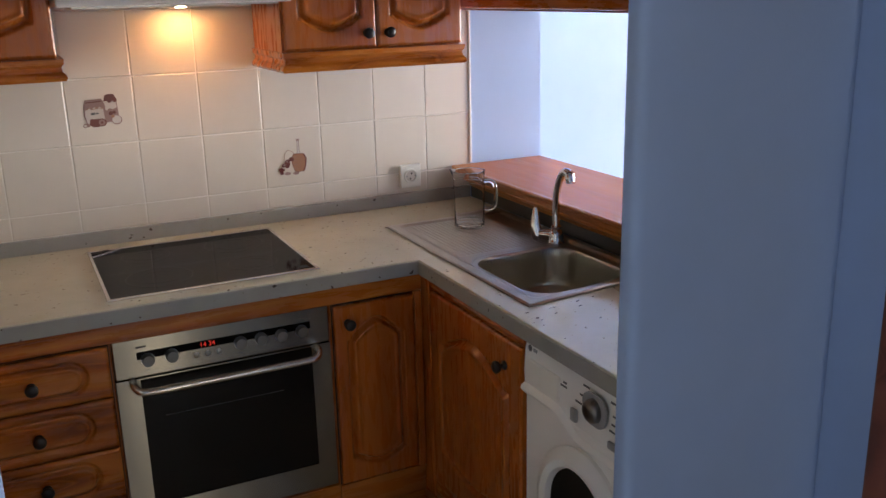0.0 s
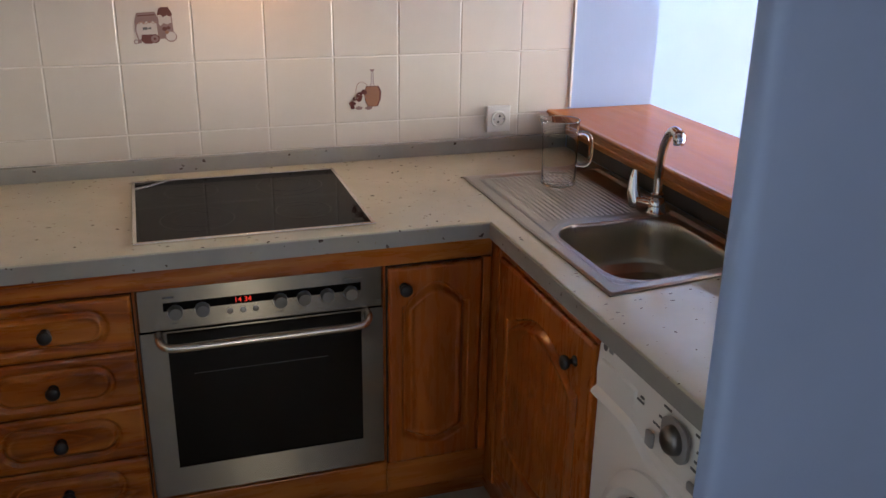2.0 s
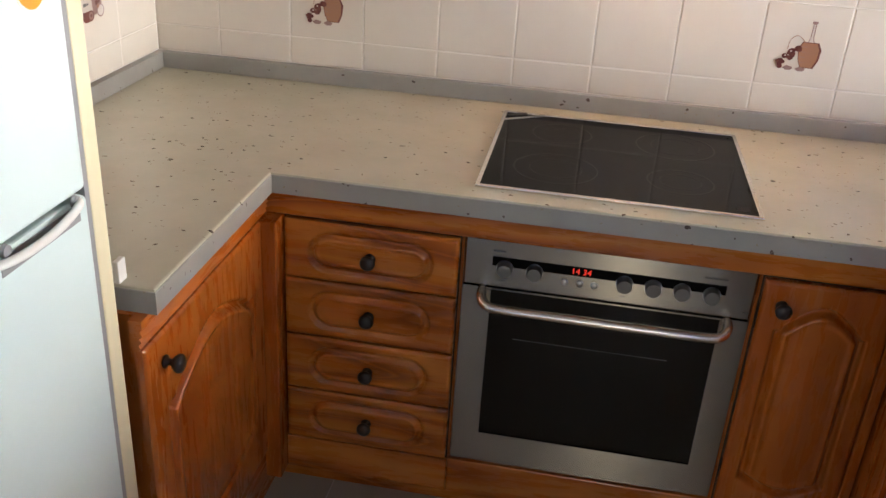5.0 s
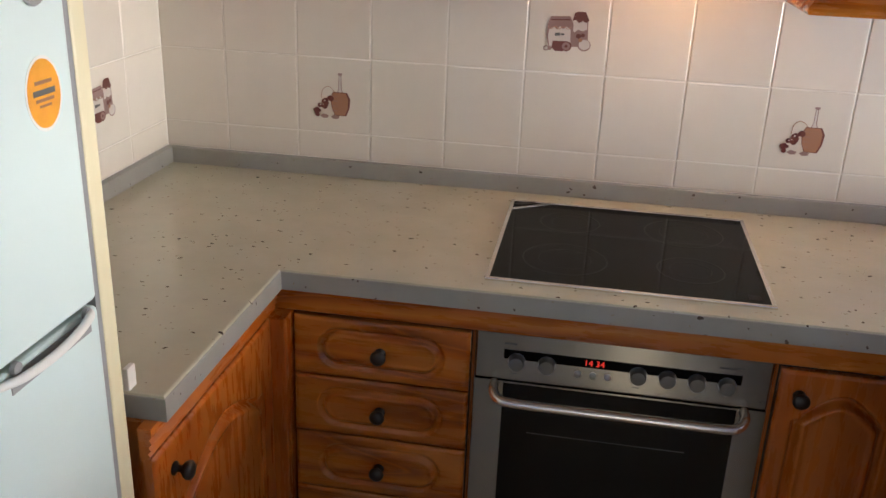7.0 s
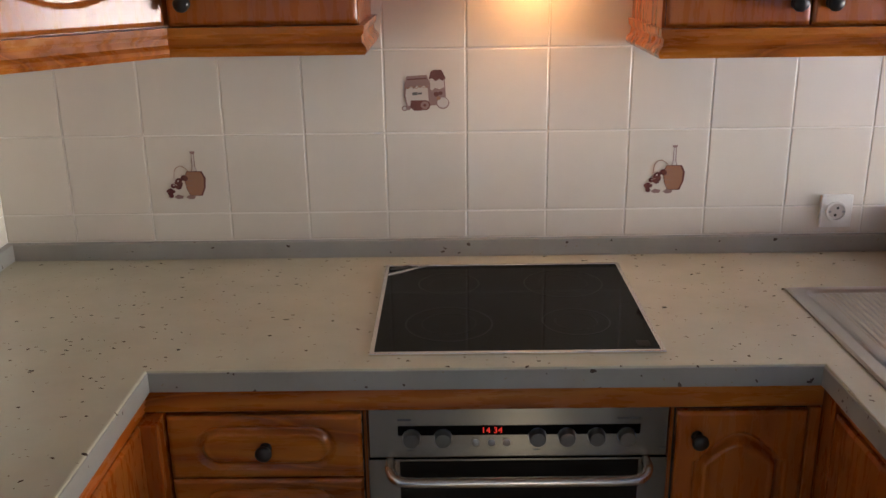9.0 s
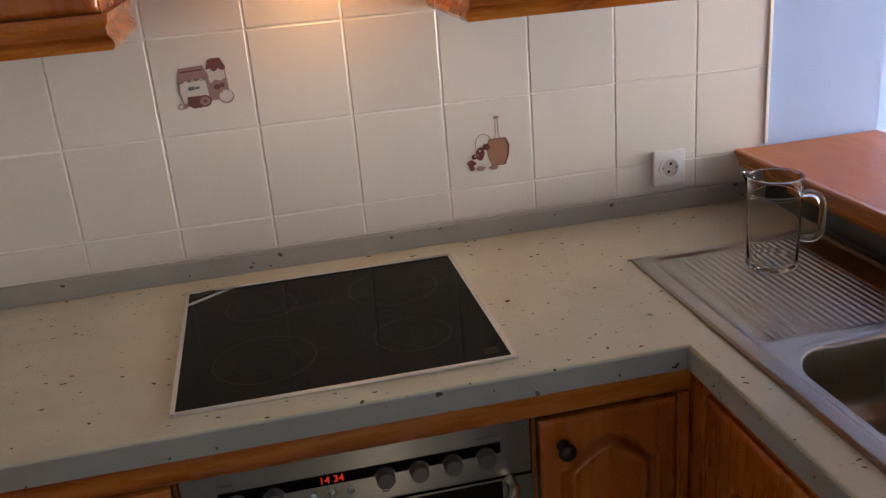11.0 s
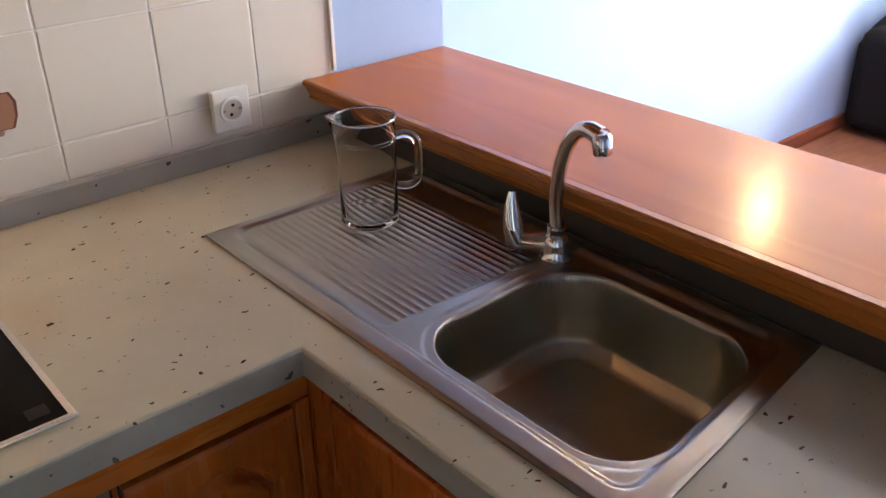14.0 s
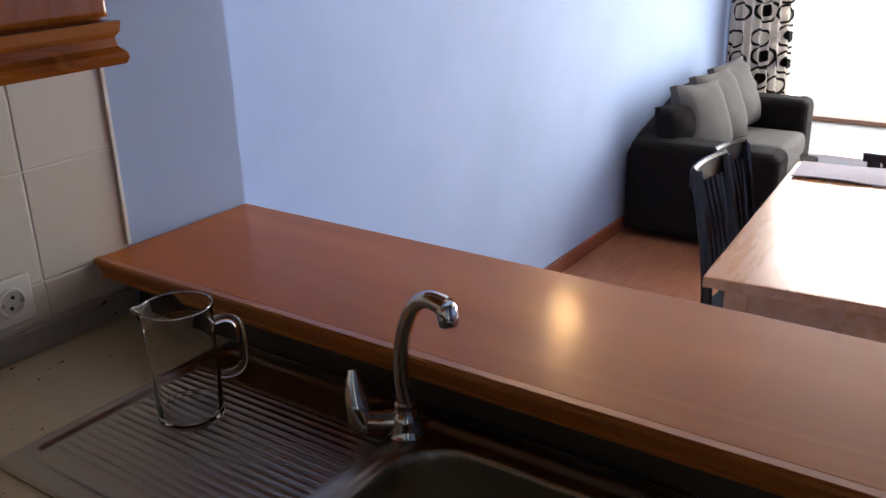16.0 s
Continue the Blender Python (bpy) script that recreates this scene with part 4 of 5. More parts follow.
unit = thing("wall_cabinet", (-0.2, -0.17, 1.43), "varnished pine wall cabinet beside the cooker hood", "wall cabinet", "wall cabinets")
part("carcass", boxed(-0.40, -0.012, UF + 0.021, -0.003, 1.465, 2.15), pine_z, unit)
cornice([(-0.402, UF), (-0.018, UF), (-0.018, -0.004)], 1.446, pine_x, unit)
door = relief_front("door", -0.398, -0.014, 1.507, 2.14, UF, lambda w, h: cathedral(w, h, 0.045, 0.07), pine_z, unit)
knob(door, -0.36, UF + 0.0005, 1.55, "-y")

unit = thing("corner_cabinet", (-0.75, -0.3, 1.43), "varnished pine diagonal corner wall cabinet", "wall cabinet", "wall cabinets")
part("carcass", plate([(-0.965, -0.004), (-0.403, -0.004), (-0.403, UF + 0.02), (-0.665, -0.615), (-0.965, -0.615)], 1.466, 2.15), pine_z, unit)
cornice([(-0.662, -0.622), (-0.403, UF)], 1.446, pine_x, unit)
du = (Vector((-0.403, UF, 0)) - Vector((-0.662, -0.622, 0)))
w = du.length
du.normalize()
relief("door", (-0.662, -0.622, 1.507), tuple(du), (0, 0, 1), w, 0.633, 80, 120, cathedral(w, 0.633, 0.045, 0.07), 0.018, pine_z, unit)

unit = thing("wall_cabinet", (-0.8, -0.95, 1.43), "varnished pine wall cabinet on the side wall", "wall cabinet", "wall cabinets")
part("carcass", boxed(-0.97, -0.685, -1.22, -0.624, 1.466, 2.15), pine_z, unit)
cornice([(-0.664, -1.225), (-0.664, -0.624)], 1.446, pine_y, unit)
relief("door", (-0.664, -1.222, 1.507), (0, 1, 0), (0, 0, 1), 0.597, 0.633, 100, 120, cathedral(0.597, 0.633, 0.045, 0.07), 0.018, pine_z, unit)

# ---- cooker hood ----
hood = thing("cooker_hood", (0.3, -0.24, 1.63), "slim white cooker hood with a warm lamp lit below", "cooker hood")
bm = boxed(-0.008, 0.603, -0.46, -0.004, 1.636, 1.78, r=0.004)
part("body", bm, white_enamel, hood)
part("filter", boxed(0.03, 0.57, -0.44, -0.25, 1.631, 1.6358), brushed, hood, "metal grease filter")
part("lamp_cover", boxed(0.27, 0.47, -0.125, -0.030, 1.628, 1.6358, r=0.002), white_plastic, hood)
part("bulb", lathe([(0.0, 0.0), (0.016, 0.0), (0.017, 0.003), (0.0, 0.005)], 20), bulb_glow, hood, "glowing lamp", pose(0.37, -0.078, 1.6225))

# ---- fridge ----
fridge = thing("fridge", (-0.7, -1.55, 0.0), "tall white two-door fridge freezer beside the worktop", "fridge")
FX, FY0, FY1 = -0.444, -1.80, -1.270
part("body", boxed(-0.965, FX - 0.066, FY0, -1.236, 0.03, 1.79, r=0.006), fridge_white, fridge)
part("edge_strip", boxed(FX - 0.064, FX - 0.002, -1.2695, -1.235, 0.03, 1.79, r=0.004), cream_plastic, fridge, "yellowed cream edge strip")
part("seal", boxed(FX - 0.065, FX - 0.004, FY1 - 0.0105, FY1 + 0.0003, 0.06, 1.78), grey_plastic, fridge, "dark door seal")
HZ = 1.094
up = part("upper_door", boxed(FX - 0.06, FX, FY0, FY1 - 0.011, HZ + 0.004, 1.785, r=0.008, seg=3), fridge_white, fridge)
lo = part("lower_door", boxed(FX - 0.06, FX, FY0, FY1 - 0.011, 0.06, HZ - 0.004, r=0.008, seg=3), fridge_white, fridge)
# black strip painted in for the shade between both fridge doors
part("door_gap_shade", boxed(FX - 0.06, FX - 0.02, FY0, FY1 - 0.012, HZ - 0.0038, HZ + 0.0038), gap_black, fridge)
hpts = curve_points([(FX - 0.004, -1.305, HZ - 0.004), (FX + 0.009, -1.317, HZ - 0.004), (FX + 0.014, -1.355, HZ - 0.010), (FX + 0.015, -1.41, HZ - 0.014), (FX + 0.013, -1.47, HZ - 0.012), (FX - 0.004, -1.5, HZ - 0.014)], 6)
part("handle", tube(hpts, 0.006, 12), white_plastic, lo, "curved white grip handle", smooth=True)
# flat grey plate: the shade below the grip, put into colour
part("grip_shade", boxed(FX - 0.001, FX + 0.0012, -1.48, -1.305, HZ - 0.034, HZ - 0.010, r=0.0005), grey_plastic, lo)
for k, (y, z) in enumerate(((-1.315, HZ - 0.002), (-1.47, HZ - 0.002))):
    part("hinge_cap", lathe([(0.0, 0.0), (0.009, 0.0), (0.008, 0.006), (0.0, 0.008)], 16, "X"), grey_plastic, lo, "", pose(FX, y, z), smooth=True)
stick = thing("oval_sticker", (FX + 0.001, -1.335, 1.39), "orange oval paper sticker on the fridge door", "sticker")
st = lathe([(0.0, 0.0), (1.0, 0.0), (1.0, 0.0008), (0.0, 0.0008)], 40, "X")
part("paper", st, orange_sticker, stick, "", pose(FX + 0.0004, -1.346, 1.392) @ Matrix.Diagonal((1, 0.033, 0.041, 1)))
part("border", lathe([(1.0, 0.0), (1.1, 0.0), (1.1, 0.0006), (1.0, 0.0006)], 40, "X", ring=True), white_plastic, stick, "", pose(FX + 0.0003, -1.346, 1.392) @ Matrix.Diagonal((1, 0.033, 0.041, 1)))
for dz, hw, t2 in ((0.012, 0.017, 0.0022), (0.0, 0.022, 0.0035), (-0.009, 0.018, 0.002), (-0.016, 0.012, 0.0015)):
    part("print_line", boxed(FX + 0.0011, FX + 0.0015, -1.346 - hw, -1.346 + hw, 1.394 + dz - t2, 1.394 + dz + t2), print_tan if dz else print_grey, stick)
mag = thing("fridge_magnet", (FX + 0.001, -1.345, 1.51), "round silver fridge magnet with a red mark", "magnet")
part("disc", lathe([(0.0, 0.0), (0.026, 0.0), (0.028, 0.002), (0.026, 0.0045), (0.0, 0.0055)], 32, "X"), grey_plastic, mag, "", pose(FX + 0.0003, -1.346, 1.520), smooth=True)
part("print_mark", boxed(FX + 0.0055, FX + 0.0064, -1.347, -1.335, 1.522, 1.532), print_red, mag)

# ---- washing machine ----
wm = thing("washing_machine", (1.16, -1.5, 0.0), "white front-loading washing machine under the worktop", "washing machine")
WX, WY0, WY1, WT = 0.890, -1.805, -1.234, 0.850
part("body", boxed(WX + 0.02, 1.38, WY0, WY1, 0.015, WT, r=0.006), white_enamel, wm)
part("front_panel", boxed(WX + 0.004, WX + 0.0205, WY0 + 0.001, WY1 - 0.001, 0.03, 0.705, r=0.006), white_enamel, wm)
bm = sweep([(WX + 0.02, WY1 + (WY0 - WY1) * k / 40) for k in range(41)], [(0.0, 0.70), (0.020, 0.702), (0.026, 0.708), (0.031, 0.716), (0.028, 0.723), (0.018, 0.730), (0.020, 0.765), (0.016, 0.82), (0.010, 0.846), (0.0, 0.848)])
for v in bm.verts:
    if v.co.z < 0.74:
        s = min(1.0, max(0.0, (-1.37 - v.co.y) / 0.11))
        drop = s * s * (3 - 2 * s)
        v.co.z -= 0.045 * drop
        v.co.x += 0.006 * drop
fascia = part("fascia", bm, white_enamel, wm, "curved white control fascia with an S-shaped lip", smooth=True)


def on_fascia(name, mesh, mat, y, z, out=0.0, label=""):
    return part(name, mesh, mat, fascia, label, pose(WX + 0.0 - out, y, z), smooth=True)


bm = plate([(0.036 * math.cos(a) * (1 + 0.14 * abs(math.sin(2 * a))), 0.041 * math.sin(a) * (1 + 0.14 * abs(math.sin(2 * a)))) for a in [2 * math.pi * i / 40 for i in range(40)]], 0.0, 0.006)
bmesh.ops.transform(bm, matrix=pose(0, 0, 0, 0, -90, 0), verts=bm.verts)
on_fascia("dial_plate", bm, grey_plastic, -1.540, 0.785, 0.006, "grey dial surround")
on_fascia("dial", lathe([(0.0, 0.0), (0.0275, 0.0), (0.026, 0.010), (0.021, 0.016), (0.010, 0.0195), (0.0, 0.020)], 36, "-X"), dial_steel, -1.540, 0.785, 0.012, "silver programme dial")
on_fascia("button", boxed(-0.005, 0.004, -0.015, 0.015, -0.009, 0.009, r=0.004), grey_plastic, -1.607, 0.730, 0.010)
on_fascia("button", boxed(-0.005, 0.004, -0.012, 0.012, -0.016, 0.016, r=0.004), grey_plastic, -1.462, 0.740, 0.008)
on_fascia("logo_dot", lathe([(0.0, 0.0), (0.0085, 0.0), (0.0085, 0.0008), (0.0, 0.001)], 20, "-X"), print_grey, -1.255, 0.824, -0.0045)
on_fascia("logo_bar", boxed(-0.0008, 0.001, -0.008, 0.008, -0.004, 0.004), grey_plastic, -1.278, 0.824, -0.0045)
for y, z, hw in ((-1.455, 0.812, 0.012), (-1.556, 0.812, 0.012), (-1.562, 0.785, 0.006), (-1.562, 0.765, 0.01), (-1.556, 0.748, 0.012), (-1.44, 0.787, 0.005), (-1.43, 0.765, 0.012), (-1.375, 0.79, 0.006), (-1.37, 0.78, 0.012)):
    on_fascia("print_mark", boxed(-0.0006, 0.001, -hw, hw, -0.002, 0.002), print_grey, y - 0.037, z + 0.006, 0.0002 - 0.0028 * (z > 0.794))
pd = part("porthole", lathe([(0.118, 0.0), (0.170, 0.0), (0.172, 0.012), (0.160, 0.026), (0.142, 0.032), (0.126, 0.026), (0.118, 0.010)], 56, "-X", ring=True), white_enamel, wm, "white porthole door ring", pose(WX + 0.004, -1.490, 0.488), smooth=True)
part("door_glass", lathe([(0.0, 0.0005), (0.1195, 0.0005), (0.1195, 0.013), (0.10, 0.009), (0.05, 0.0065), (0.0, 0.006)], 40, "-X"), oven_glass, pd, "dark porthole glass", pose(WX + 0.004, -1.490, 0.488), smooth=True)
part("drawer_front", boxed(WX - 0.003, WX + 0.01, -1.39, -1.250, 0.738, 0.80, r=0.005), white_enamel, fascia, "white detergent drawer")
for y in (WY0 + 0.05, WY1 - 0.05):
    part("foot", lathe([(0.0, 0.0), (0.02, 0.0), (0.02, 0.01), (0.012, 0.016), (0.0, 0.016)], 14), gap_black, wm, "", pose(0.96, y, 0.0))

# ---- living room ----
table = thing("dining_table", (3.0, -1.3, 0.0), "light wooden dining table shining in the daylight", "table")
TX0, TX1, TY0, TY1 = 2.483, 3.66, -1.62, -0.762
part("tabletop", boxed(TX0, TX1, TY0, TY1, 0.705, 0.735, r=0.004), table_wood, table)
for a in (TY0 + 0.05, TY1 - 0.07):
    part("apron", boxed(TX0 + 0.07, TX1 - 0.07, a, a + 0.02, 0.615, 0.7045), table_wood, table)
for a in (TX0 + 0.05, TX1 - 0.07):
    part("apron", boxed(a, a + 0.02, TY0 + 0.072, TY1 - 0.072, 0.615, 0.7045), table_wood, table)
for x in (TX0 + 0.045, TX1 - 0.105):
    for y in (TY0 + 0.045, TY1 - 0.105):
        part("leg", boxed(x, x + 0.06, y, y + 0.06, 0.0, 0.7046, r=0.003), table_wood, table)
turn_table = Matrix.Translation((TX0, TY1, 0)) @ pose(0, 0, 0, 0, 0, 4) @ Matrix.Translation((-TX0, -TY1, 0))
table.matrix_basis = turn_table @ table.matrix_basis
cloth = thing("table_cloth", (3.5, -1.2, 0.735), "pale folded cloth on the dining table", "cloth")
bm = bmesh.new()
bmesh.ops.create_grid(bm, x_segments=14, y_segments=30, size=0.5)
for v in bm.verts:
    x, y = v.co.x, v.co.y
    v.co = Vector((3.55 + x * 0.20, -1.15 + y * 0.74, 0.7395 + 0.003 * math.sin(9 * y + 3 * x) + 0.003 * noise.noise((x * 6, y * 9, 0))))
ex = bmesh.ops.extrude_face_region(bm, geom=list(bm.faces))
bmesh.ops.translate(bm, verts=[g for g in ex["geom"] if isinstance(g, bmesh.types.BMVert)], vec=(0, 0, 0.004))
part("fabric", bm, pale_cloth, cloth, smooth=True)
cloth.matrix_basis = turn_table @ cloth.matrix_basis


def dining_chair():
    ch = thing("dining_chair", (0, 0, 0), "black painted wooden dining chair with a slatted back", "chair", "dining chairs")
    part("seat", boxed(-0.165, 0.165, -0.21, 0.2, 0.44, 0.465, r=0.006), black_wood, ch)
    for x in (-0.16, 0.125):
        part("leg", boxed(x, x + 0.035, -0.205, -0.17, 0.0, 0.4395, r=0.003), black_wood, ch)
        bm = tube(curve_points([(x + 0.017, 0.2, 0.0), (x + 0.017, 0.19, 0.44), (x + 0.017, 0.215, 0.7), (x + 0.017, 0.255, 0.90)], 5), 0.019, 8)
        part("back_post", bm, black_wood, ch, smooth=True)
    arc = [(-0.16 + 0.32 * i / 12, 0.258 + 0.012 * math.sin(math.pi * i / 12)) for i in range(13)]
    part("top_rail", sweep(arc, [(-0.009, 0.845), (0.009, 0.845), (0.009, 0.905), (0.003, 0.914), (-0.004, 0.914), (-0.009, 0.905)]), black_wood, ch)
    part("low_rail", boxed(-0.14, 0.14, 0.196, 0.214, 0.54, 0.58, r=0.003), black_wood, ch)
    for k in range(5):
        x = -0.096 + 0.048 * k
        part("slat", tube([(x, 0.207, 0.578), (x, 0.235, 0.72), (x, 0.272, 0.848)], 0.011, 8), black_wood, ch)
    for a, c in ((-0.152, 0), (0.132, 0)):
        part("stretcher", boxed(a, a + 0.02, -0.169, 0.178, 0.2, 0.23), black_wood, ch)
    return ch


chair = dining_chair()
chair.matrix_basis = pose(3.05, -0.82, 0.0, 0, 0, -4) @ Matrix.Diagonal((0.74, 1, 0.955, 1))
copy_thing(chair, pose(3.31, -0.775, 0.0, 0, 0, -15) @ Matrix.Diagonal((0.74, 1, 0.97, 1)))


def cushion(name, parent, mat, m, sx, sy, sz, label=""):
    bm = bmesh.new()
    bmesh.ops.create_cube(bm, size=1.0)
    bmesh.ops.subdivide_edges(bm, edges=bm.edges, cuts=9, use_grid_fill=True)
    for v in bm.verts:
        x, y, z = v.co * 2
        k = (1 - abs(x) ** 3) * (1 - abs(z) ** 3)
        y2 = y * (0.22 + 0.78 * max(0, k) ** 0.55)
        pinch = 1 - 0.06 * (1 - abs(x * z))
        v.co = Vector((x * pinch * sx / 2, y2 * sy / 2 + 0.01 * noise.noise((x * 2, z * 2, sx)), z * pinch * sz / 2))
    return part(name, bm, mat, parent, label, m, smooth=True)


sofa = thing("sofa", (5.4, 0.0, 0.0), "black fabric sofa with grey back cushions against the wall", "sofa")
SOX0, SOX1, SB = 4.50, 5.80, 0.35
part("base", boxed(SOX0 + 0.17, SOX1 - 0.17, -0.33, SB - 0.1, 0.04, 0.24, r=0.02), sofa_black, sofa)
bm = plate([(SOX0 + 0.02, 0.04), (SOX1 - 0.02, 0.04), (SOX1 - 0.02, 0.60), (SOX1 - 0.08, 0.655), (SOX0 + 0.66, 0.655), (SOX0 + 0.48, 0.60), (SOX0 + 0.15, 0.51), (SOX0 + 0.02, 0.44)], 0.0, 0.19, turned=pose(0, SB, 0, 90, 0, 0))
bmesh.ops.bevel(bm, geom=[e for e in bm.edges if e.calc_face_angle(0) > 1.0], offset=0.035, segments=4, profile=0.5, affect="EDGES")
part("back", bm, sofa_black, sofa, smooth=True)
part("arm", boxed(SOX0, SOX0 + 0.21, -0.40, SB - 0.02, 0.03, 0.51, r=0.05, seg=4), sofa_black, sofa)
part("arm", boxed(SOX1 - 0.19, SOX1, -0.24, SB - 0.02, 0.03, 0.54, r=0.05, seg=4), sofa_black, sofa)
for k in range(2):
    x = SOX0 + 0.215 + 0.444 * k
    part("seat_cushion", boxed(x, x + 0.44, -0.35 + 0.09 * k, SB - 0.2, 0.242, 0.38, r=0.045, seg=4), cushion_grey, sofa, "grey seat cushion")
for k in range(3):
    pad = thing("back_cushion", (SOX0 + 0.3 + 0.3 * k, 0.08, 0.38), "plump grey square cushion leaning on the sofa back", "cushion", "sofa cushions")
    cushion("pad", pad, cushion_grey, pose(SOX0 + 0.40 + 0.275 * k, 0.105 + 0.008 * k, 0.545 + 0.012 * k, -20, 4 - 3 * k, -14 + 4 * k), 0.38, 0.18, 0.38)
bag = thing("dark_cushion", (SOX0 + 0.3, 0.1, 0.56), "dark cushion tucked against the sofa arm", "cushion")
cushion("pad", bag, sofa_black, pose(SOX0 + 0.22, 0.165, 0.555, -14, 0, -18), 0.26, 0.15, 0.21)

curt = thing("curtain", (6.0, 0.1, 0.05), "white curtain printed with black rings and dots", "curtain")
bm = bmesh.new()
cols, rws = 70, 26
grid = []
for i in range(cols):
    s = i / (cols - 1)
    col = []
    for j in range(rws):
        z = 0.04 + 2.28 * j / (rws - 1)
        gather = 1 - 0.12 * math.sin(math.pi * j / (rws - 1))
        col.append(bm.verts.new((6.01 + 0.035 * math.sin(s * 44) * (0.6 + 0.4 * s), DEEP - 0.03 - s * 0.42 * gather, z)))
    grid.append(col)
for a, c in zip(grid, grid[1:]):
    for j in range(rws - 1):
        bm.faces.new((a[j], c[j], c[j + 1], a[j + 1]))
ex = bmesh.ops.extrude_face_region(bm, geom=list(bm.faces))
bmesh.ops.translate(bm, verts=[g for g in ex["geom"] if isinstance(g, bmesh.types.BMVert)], vec=(-0.003, 0, 0))
part("cloth", bm, curtain_mat, curt, smooth=True)
part("rail", tube([(6.01, DEEP - 0.01, 2.34), (6.01, -3.0, 2.34)], 0.012, 12), black_wood, curt)

low = thing("coffee_table", (5.3, -1.0, 0.0), "low dark wooden coffee table near the window", "table")
part("top", boxed(5.05, 5.55, -1.4, -0.65, 0.39, 0.435, r=0.006), black_wood, low)
for x in (5.07, 5.47):
    for y in (-1.38, -0.73):
        part("leg", boxed(x, x + 0.06, y, y + 0.06, 0.0, 0.3905), black_wood, low)

sconce = thing("wall_lamp", (3.78, DEEP, 2.2), "small wall lamp with a warm glowing glass shade", "wall lamp")
part("bracket", boxed(3.75, 3.81, DEEP - 0.02, DEEP - 0.001, 2.1, 2.18, r=0.004), brushed, sconce)
part("arm", tube([(3.78, DEEP - 0.015, 2.14), (3.78, 0.30, 2.12), (3.78, 0.28, 2.15)], 0.007, 10), brushed, sconce)
part("shade", lathe([(0.03, 0.0), (0.06, 0.1), (0.057, 0.1), (0.027, 0.003)], 28, ring=True), sconce_glow, sconce, "glowing frosted shade", pose(3.78, 0.28, 2.148), smooth=True)

# ---- tiles ----
TILES = {}


def tile_mesh(w, h, t=0.006):
    key = (round(w, 4), round(h, 4), t)
    if key not in TILES:
        bm = bmesh.new()
        g, r = 0.0013, 0.0022
        pts = []
        for q, d in ((g, 0.0), (g, t - 0.0015), (g + r, t)):
            pts.append([bm.verts.new((x, -d, z)) for x, z in ((q, q), (w - q, q), (w - q, h - q), (q, h - q))])
        for a, c in zip(pts, pts[1:]):
            for i in range(4):
                bm.faces.new((a[i], a[(i + 1) % 4], c[(i + 1) % 4], c[i]))
        bm.faces.new(pts[-1])
        bmesh.ops.recalc_face_normals(bm, faces=bm.faces)
        me = bpy.data.meshes.new("tile")
        bm.to_mesh(me)
        bm.free()
        me.materials.append(tile_glaze)
        TILES[key] = me
    return TILES[key]


def disc(cx, cz, r, sides=12):
    return [(cx + r * math.cos(2 * math.pi * q / sides), cz + r * math.sin(2 * math.pi * q / sides)) for q in range(sides)]


def picture_bottle(parent, m):
    """Basket-covered wine flask with grapes, printed on a tile."""
    shapes = [(print_mauve, [(0.005, 0.026), (0.018, 0.026), (0.015, 0.036), (0.0145, 0.066), (0.0165, 0.067), (0.0165, 0.071), (0.0065, 0.071), (0.0065, 0.067), (0.0085, 0.066), (0.008, 0.036)]),
              (print_pale, [(0.007, 0.027), (0.016, 0.027), (0.0132, 0.037), (0.0130, 0.065), (0.0098, 0.065), (0.0096, 0.037)])]
    shapes.append((print_brown, [(-0.004, 0.027), (0.027, 0.027), (0.034, 0.012), (0.032, -0.010), (0.025, -0.028), (0.0, -0.028), (-0.007, -0.010), (-0.010, 0.012)]))
    shapes.append((print_tan, [(-0.003, 0.0255), (0.024, 0.0255), (0.0295, 0.012), (0.0285, -0.010), (0.022, -0.0265), (0.001, -0.0265), (-0.006, -0.010), (-0.0085, 0.012)]))
    for k in range(4):
        z = 0.018 - 0.011 * k
        shapes.append((print_mauve, [(-0.006, z), (0.006, z - 0.001), (0.006, z - 0.002), (-0.006, z - 0.0012)]))
    rnd = random.Random(5)
    for k in range(22):
        along = k / 21
        cx, cz = -0.012 - 0.030 * along + rnd.uniform(-0.006, 0.006), 0.010 - 0.036 * along + rnd.uniform(-0.006, 0.006)
        rad = 0.0035 + rnd.random() * 0.003
        shapes.append(((print_red, print_brown, print_red)[k % 3], disc(cx, cz, rad, 9)))
        if k % 6 == 0:
            shapes.append((print_pale, disc(cx + 0.001, cz + 0.0012, rad * 0.35, 7)))
    for cx, cz in ((-0.022, -0.030), (0.002, -0.031)):
        shapes.append((print_mauve, [(cx - 0.011, cz), (cx - 0.003, cz + 0.0055), (cx + 0.009, cz + 0.002), (cx + 0.006, cz - 0.004), (cx - 0.004, cz - 0.005)]))
    printed(parent, m, shapes, curve_points([(-0.03, 0.010, 0), (-0.027, 0.03, 0), (-0.016, 0.039, 0), (-0.006, 0.034, 0), (0.0, 0.027, 0)], 5))


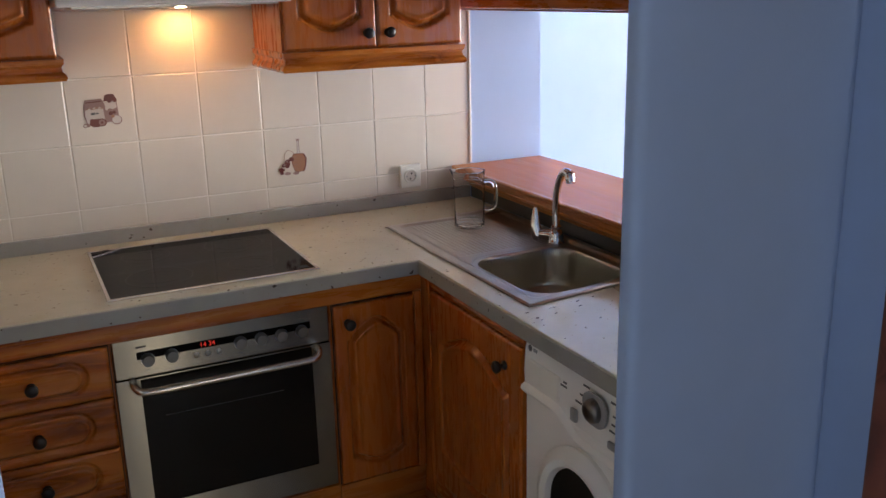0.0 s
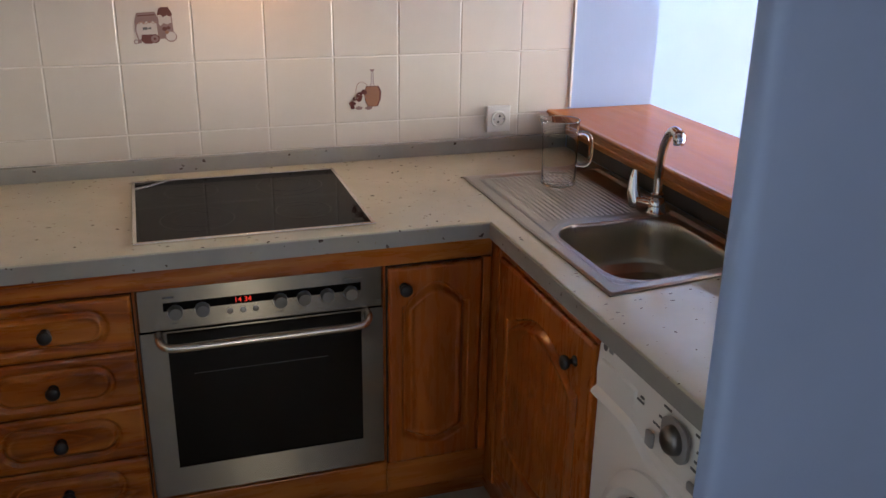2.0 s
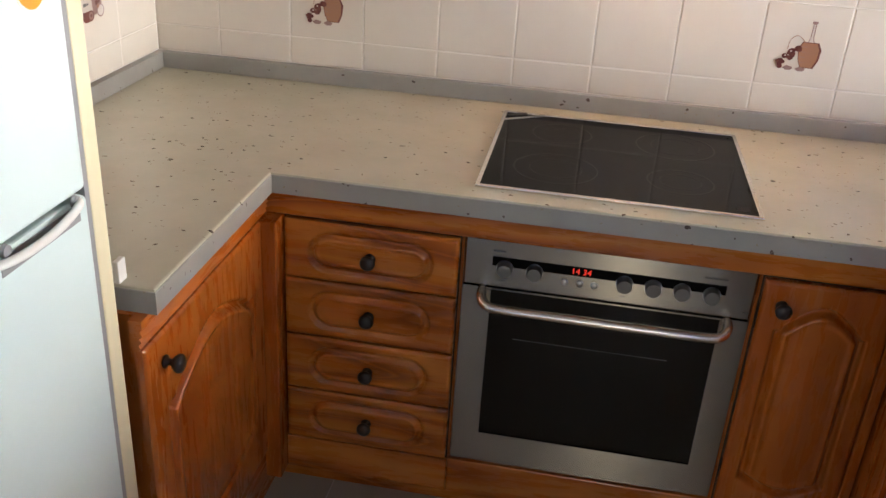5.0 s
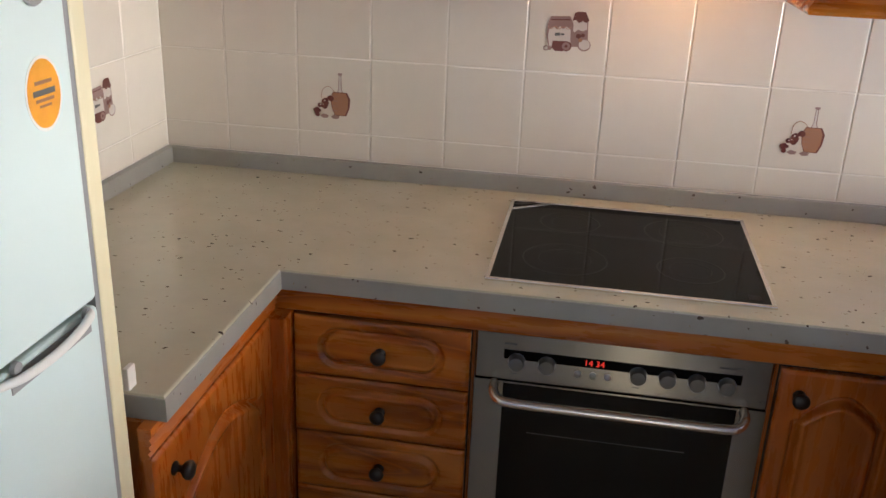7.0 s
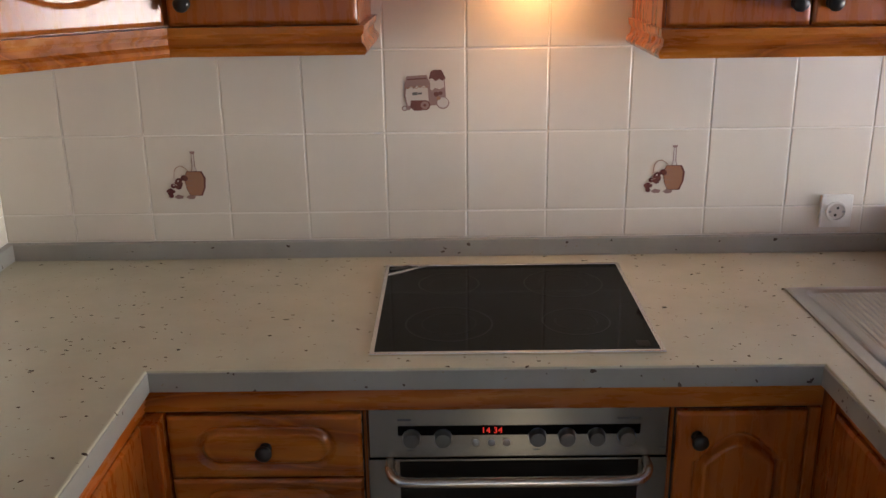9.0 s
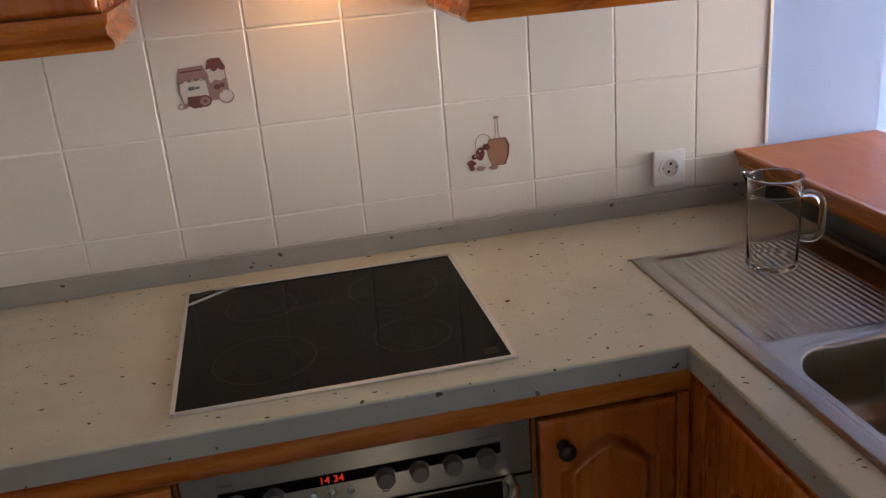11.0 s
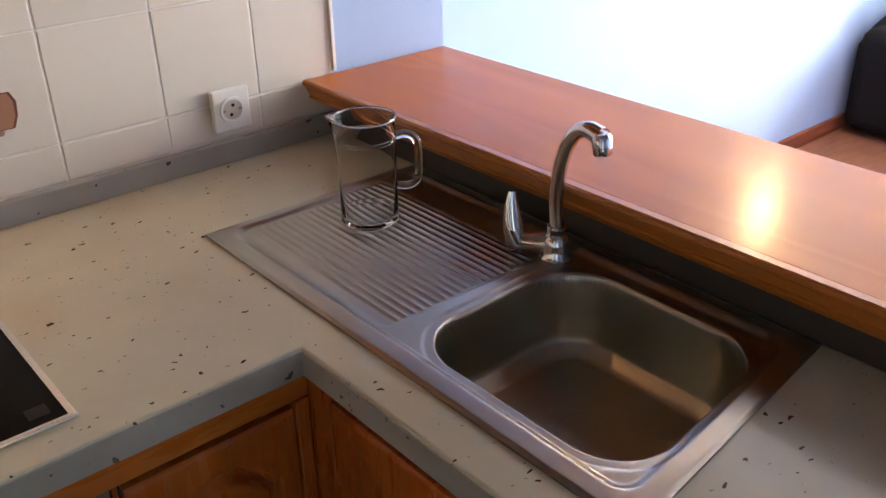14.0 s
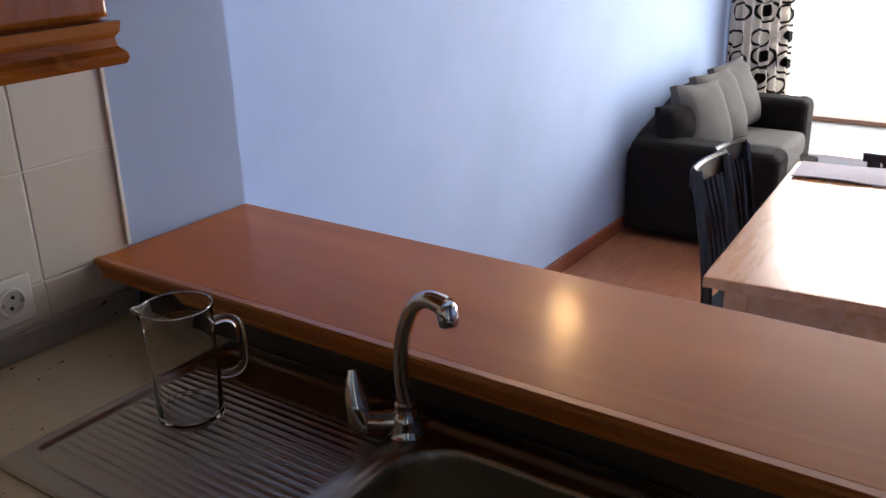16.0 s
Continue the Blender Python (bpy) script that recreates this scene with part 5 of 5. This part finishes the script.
def picture_jars(parent, m):
    """Two kitchen storage jars with fruit, printed on a tile."""
    shapes = [(print_mauve, [(0.004, 0.030), (0.034, 0.032), (0.037, -0.019), (0.005, -0.021)]),
              (print_pale, [(0.006, 0.030), (0.032, 0.031), (0.033, 0.016), (0.024, 0.012), (0.016, 0.015), (0.010, 0.009), (0.006, 0.013)])]
    shapes.append((print_brown, [(0.004, 0.032), (0.008, 0.048), (0.014, 0.051), (0.028, 0.051), (0.036, 0.034), (0.030, 0.029), (0.024, 0.033), (0.017, 0.028), (0.011, 0.034)]))
    shapes.append((print_mauve, [(-0.042, 0.022), (-0.039, 0.033), (-0.037, 0.039), (0.0, 0.041), (0.003, 0.034), (0.007, 0.023), (0.006, -0.020), (-0.038, -0.023), (-0.043, 0.0)]))
    shapes.append((print_brown, [(-0.036, 0.031), (0.0, 0.033), (0.0, 0.0355), (-0.036, 0.0335)]))
    shapes.append((print_pale, [(-0.038, 0.013), (-0.030, 0.019), (-0.024, 0.013), (-0.018, 0.020), (-0.012, 0.014), (-0.006, 0.020), (0.002, 0.014), (0.004, -0.019), (-0.036, -0.021), (-0.040, 0.0)]))
    shapes.append((print_grey, [(-0.027, 0.006), (-0.017, 0.007), (-0.017, 0.001), (-0.027, 0.0)]))
    shapes.append((print_grey, [(-0.016, 0.0055), (-0.009, 0.006), (-0.009, 0.002), (-0.016, 0.0015)]))
    shapes.append((print_brown, [(-0.030, -0.010), (-0.008, -0.010), (-0.004, -0.02), (-0.010, -0.031), (-0.024, -0.031), (-0.032, -0.024)]))
    for cx, cz, rad, mt in ((-0.004, -0.020, 0.0105, print_brown), (-0.004, -0.020, 0.008, print_mauve), (-0.004, -0.020, 0.003, print_brown), (0.030, -0.016, 0.0125, print_mauve), (0.030, -0.015, 0.0105, print_pale), (-0.042, -0.026, 0.0055, print_mauve), (-0.042, -0.026, 0.0035, print_pale), (-0.035, -0.026, 0.004, print_mauve), (0.018, 0.002, 0.005, print_brown), (0.026, 0.004, 0.004, print_brown), (0.022, -0.006, 0.004, print_tan)):
        shapes.append((mt, disc(cx, cz, rad, 14)))
    printed(parent, m, shapes, curve_points([(-0.041, 0.018, 0), (-0.035, 0.014, 0), (-0.028, 0.019, 0), (-0.02, 0.014, 0), (-0.012, 0.019, 0), (-0.004, 0.015, 0), (0.003, 0.019, 0)], 4))


def printed(parent, m, shapes, line):
    bm = bmesh.new()
    mats = []
    for k, (mt, pts) in enumerate(shapes):
        if mt not in mats:
            mats.append(mt)
        f = bm.faces.new([bm.verts.new((x, -0.0004 - 0.00004 * k, z)) for x, z in pts])
        f.material_index = mats.index(mt)
    mats.append(print_tan) if print_tan not in mats else None
    n0 = len(bm.faces)
    tube([(p.x, -0.0009, p.y) for p in line], 0.0007, 5, bm)
    for f in list(bm.faces)[n0:]:
        f.material_index = mats.index(print_tan)
    me = bpy.data.meshes.new("tile_picture")
    bm.normal_update()
    bm.to_mesh(me)
    bm.free()
    settle(new("tile_picture", me), mats, parent, "brown kitchen still life printed on the tile", m)


xs = [-0.971] + [TILE0 + PITCH * k for k in range(-4, 7)] + [END_X - 0.001]
rnd = random.Random(3)
for i, (x0, x1) in enumerate(zip(xs, xs[1:])):
    for z0, z1 in zip(ROWS_Z, ROWS_Z[1:]):
        share("tile", tile_mesh(x1 - x0, z1 - z0), wall_back, pose(x0, 0.0062 + rnd.uniform(-0.0002, 0.0002), z0, rnd.uniform(-0.12, 0.12), 0, rnd.uniform(-0.12, 0.12)))
for k in (-3, 3):
    picture_bottle(wall_back, pose(TILE0 + PITCH * (k + 0.5) + 0.003, -0.0002, (ROWS_Z[1] + ROWS_Z[2]) / 2 - 0.021) @ Matrix.Diagonal((1.25, 1, 1.15, 1)))
picture_jars(wall_back, pose(TILE0 + PITCH * 0.5 + 0.004, -0.0002, (ROWS_Z[2] + ROWS_Z[3]) / 2 - 0.010) @ Matrix.Diagonal((1.3, 1, 1.2, 1)))
ys = [-0.002 - PITCH * k for k in range(7)]
for y1, y0 in zip(ys, ys[1:]):
    for z0, z1 in zip(ROWS_Z, ROWS_Z[1:]):
        share("tile", tile_mesh(PITCH, z1 - z0), wall_left, pose(-0.9755, y0, z0, 0, 0, 90))
picture_jars(wall_left, pose(-0.969, -0.325, (ROWS_Z[1] + ROWS_Z[2]) / 2 + 0.006, 0, 0, 90) @ Matrix.Diagonal((1.3, 1, 1.2, 1)))

# floor tiles
bm = bmesh.new()
fx = [-0.97 + 0.33 * k for k in range(8)]
fy = [-0.35 - 0.33 * k for k in range(13)]
fm = boxed(0.0015, 0.3285, 0.0015, 0.3285, -0.004, 0.0, r=0.0012, seg=1)
me = bpy.data.meshes.new("floor_tile")
fm.to_mesh(me)
fm.free()
me.materials.append(floor_glaze)
for x in fx[:7]:
    for y in fy[1:]:
        share("floor_tile", me, floor_kitchen, pose(x, y, 0.0))
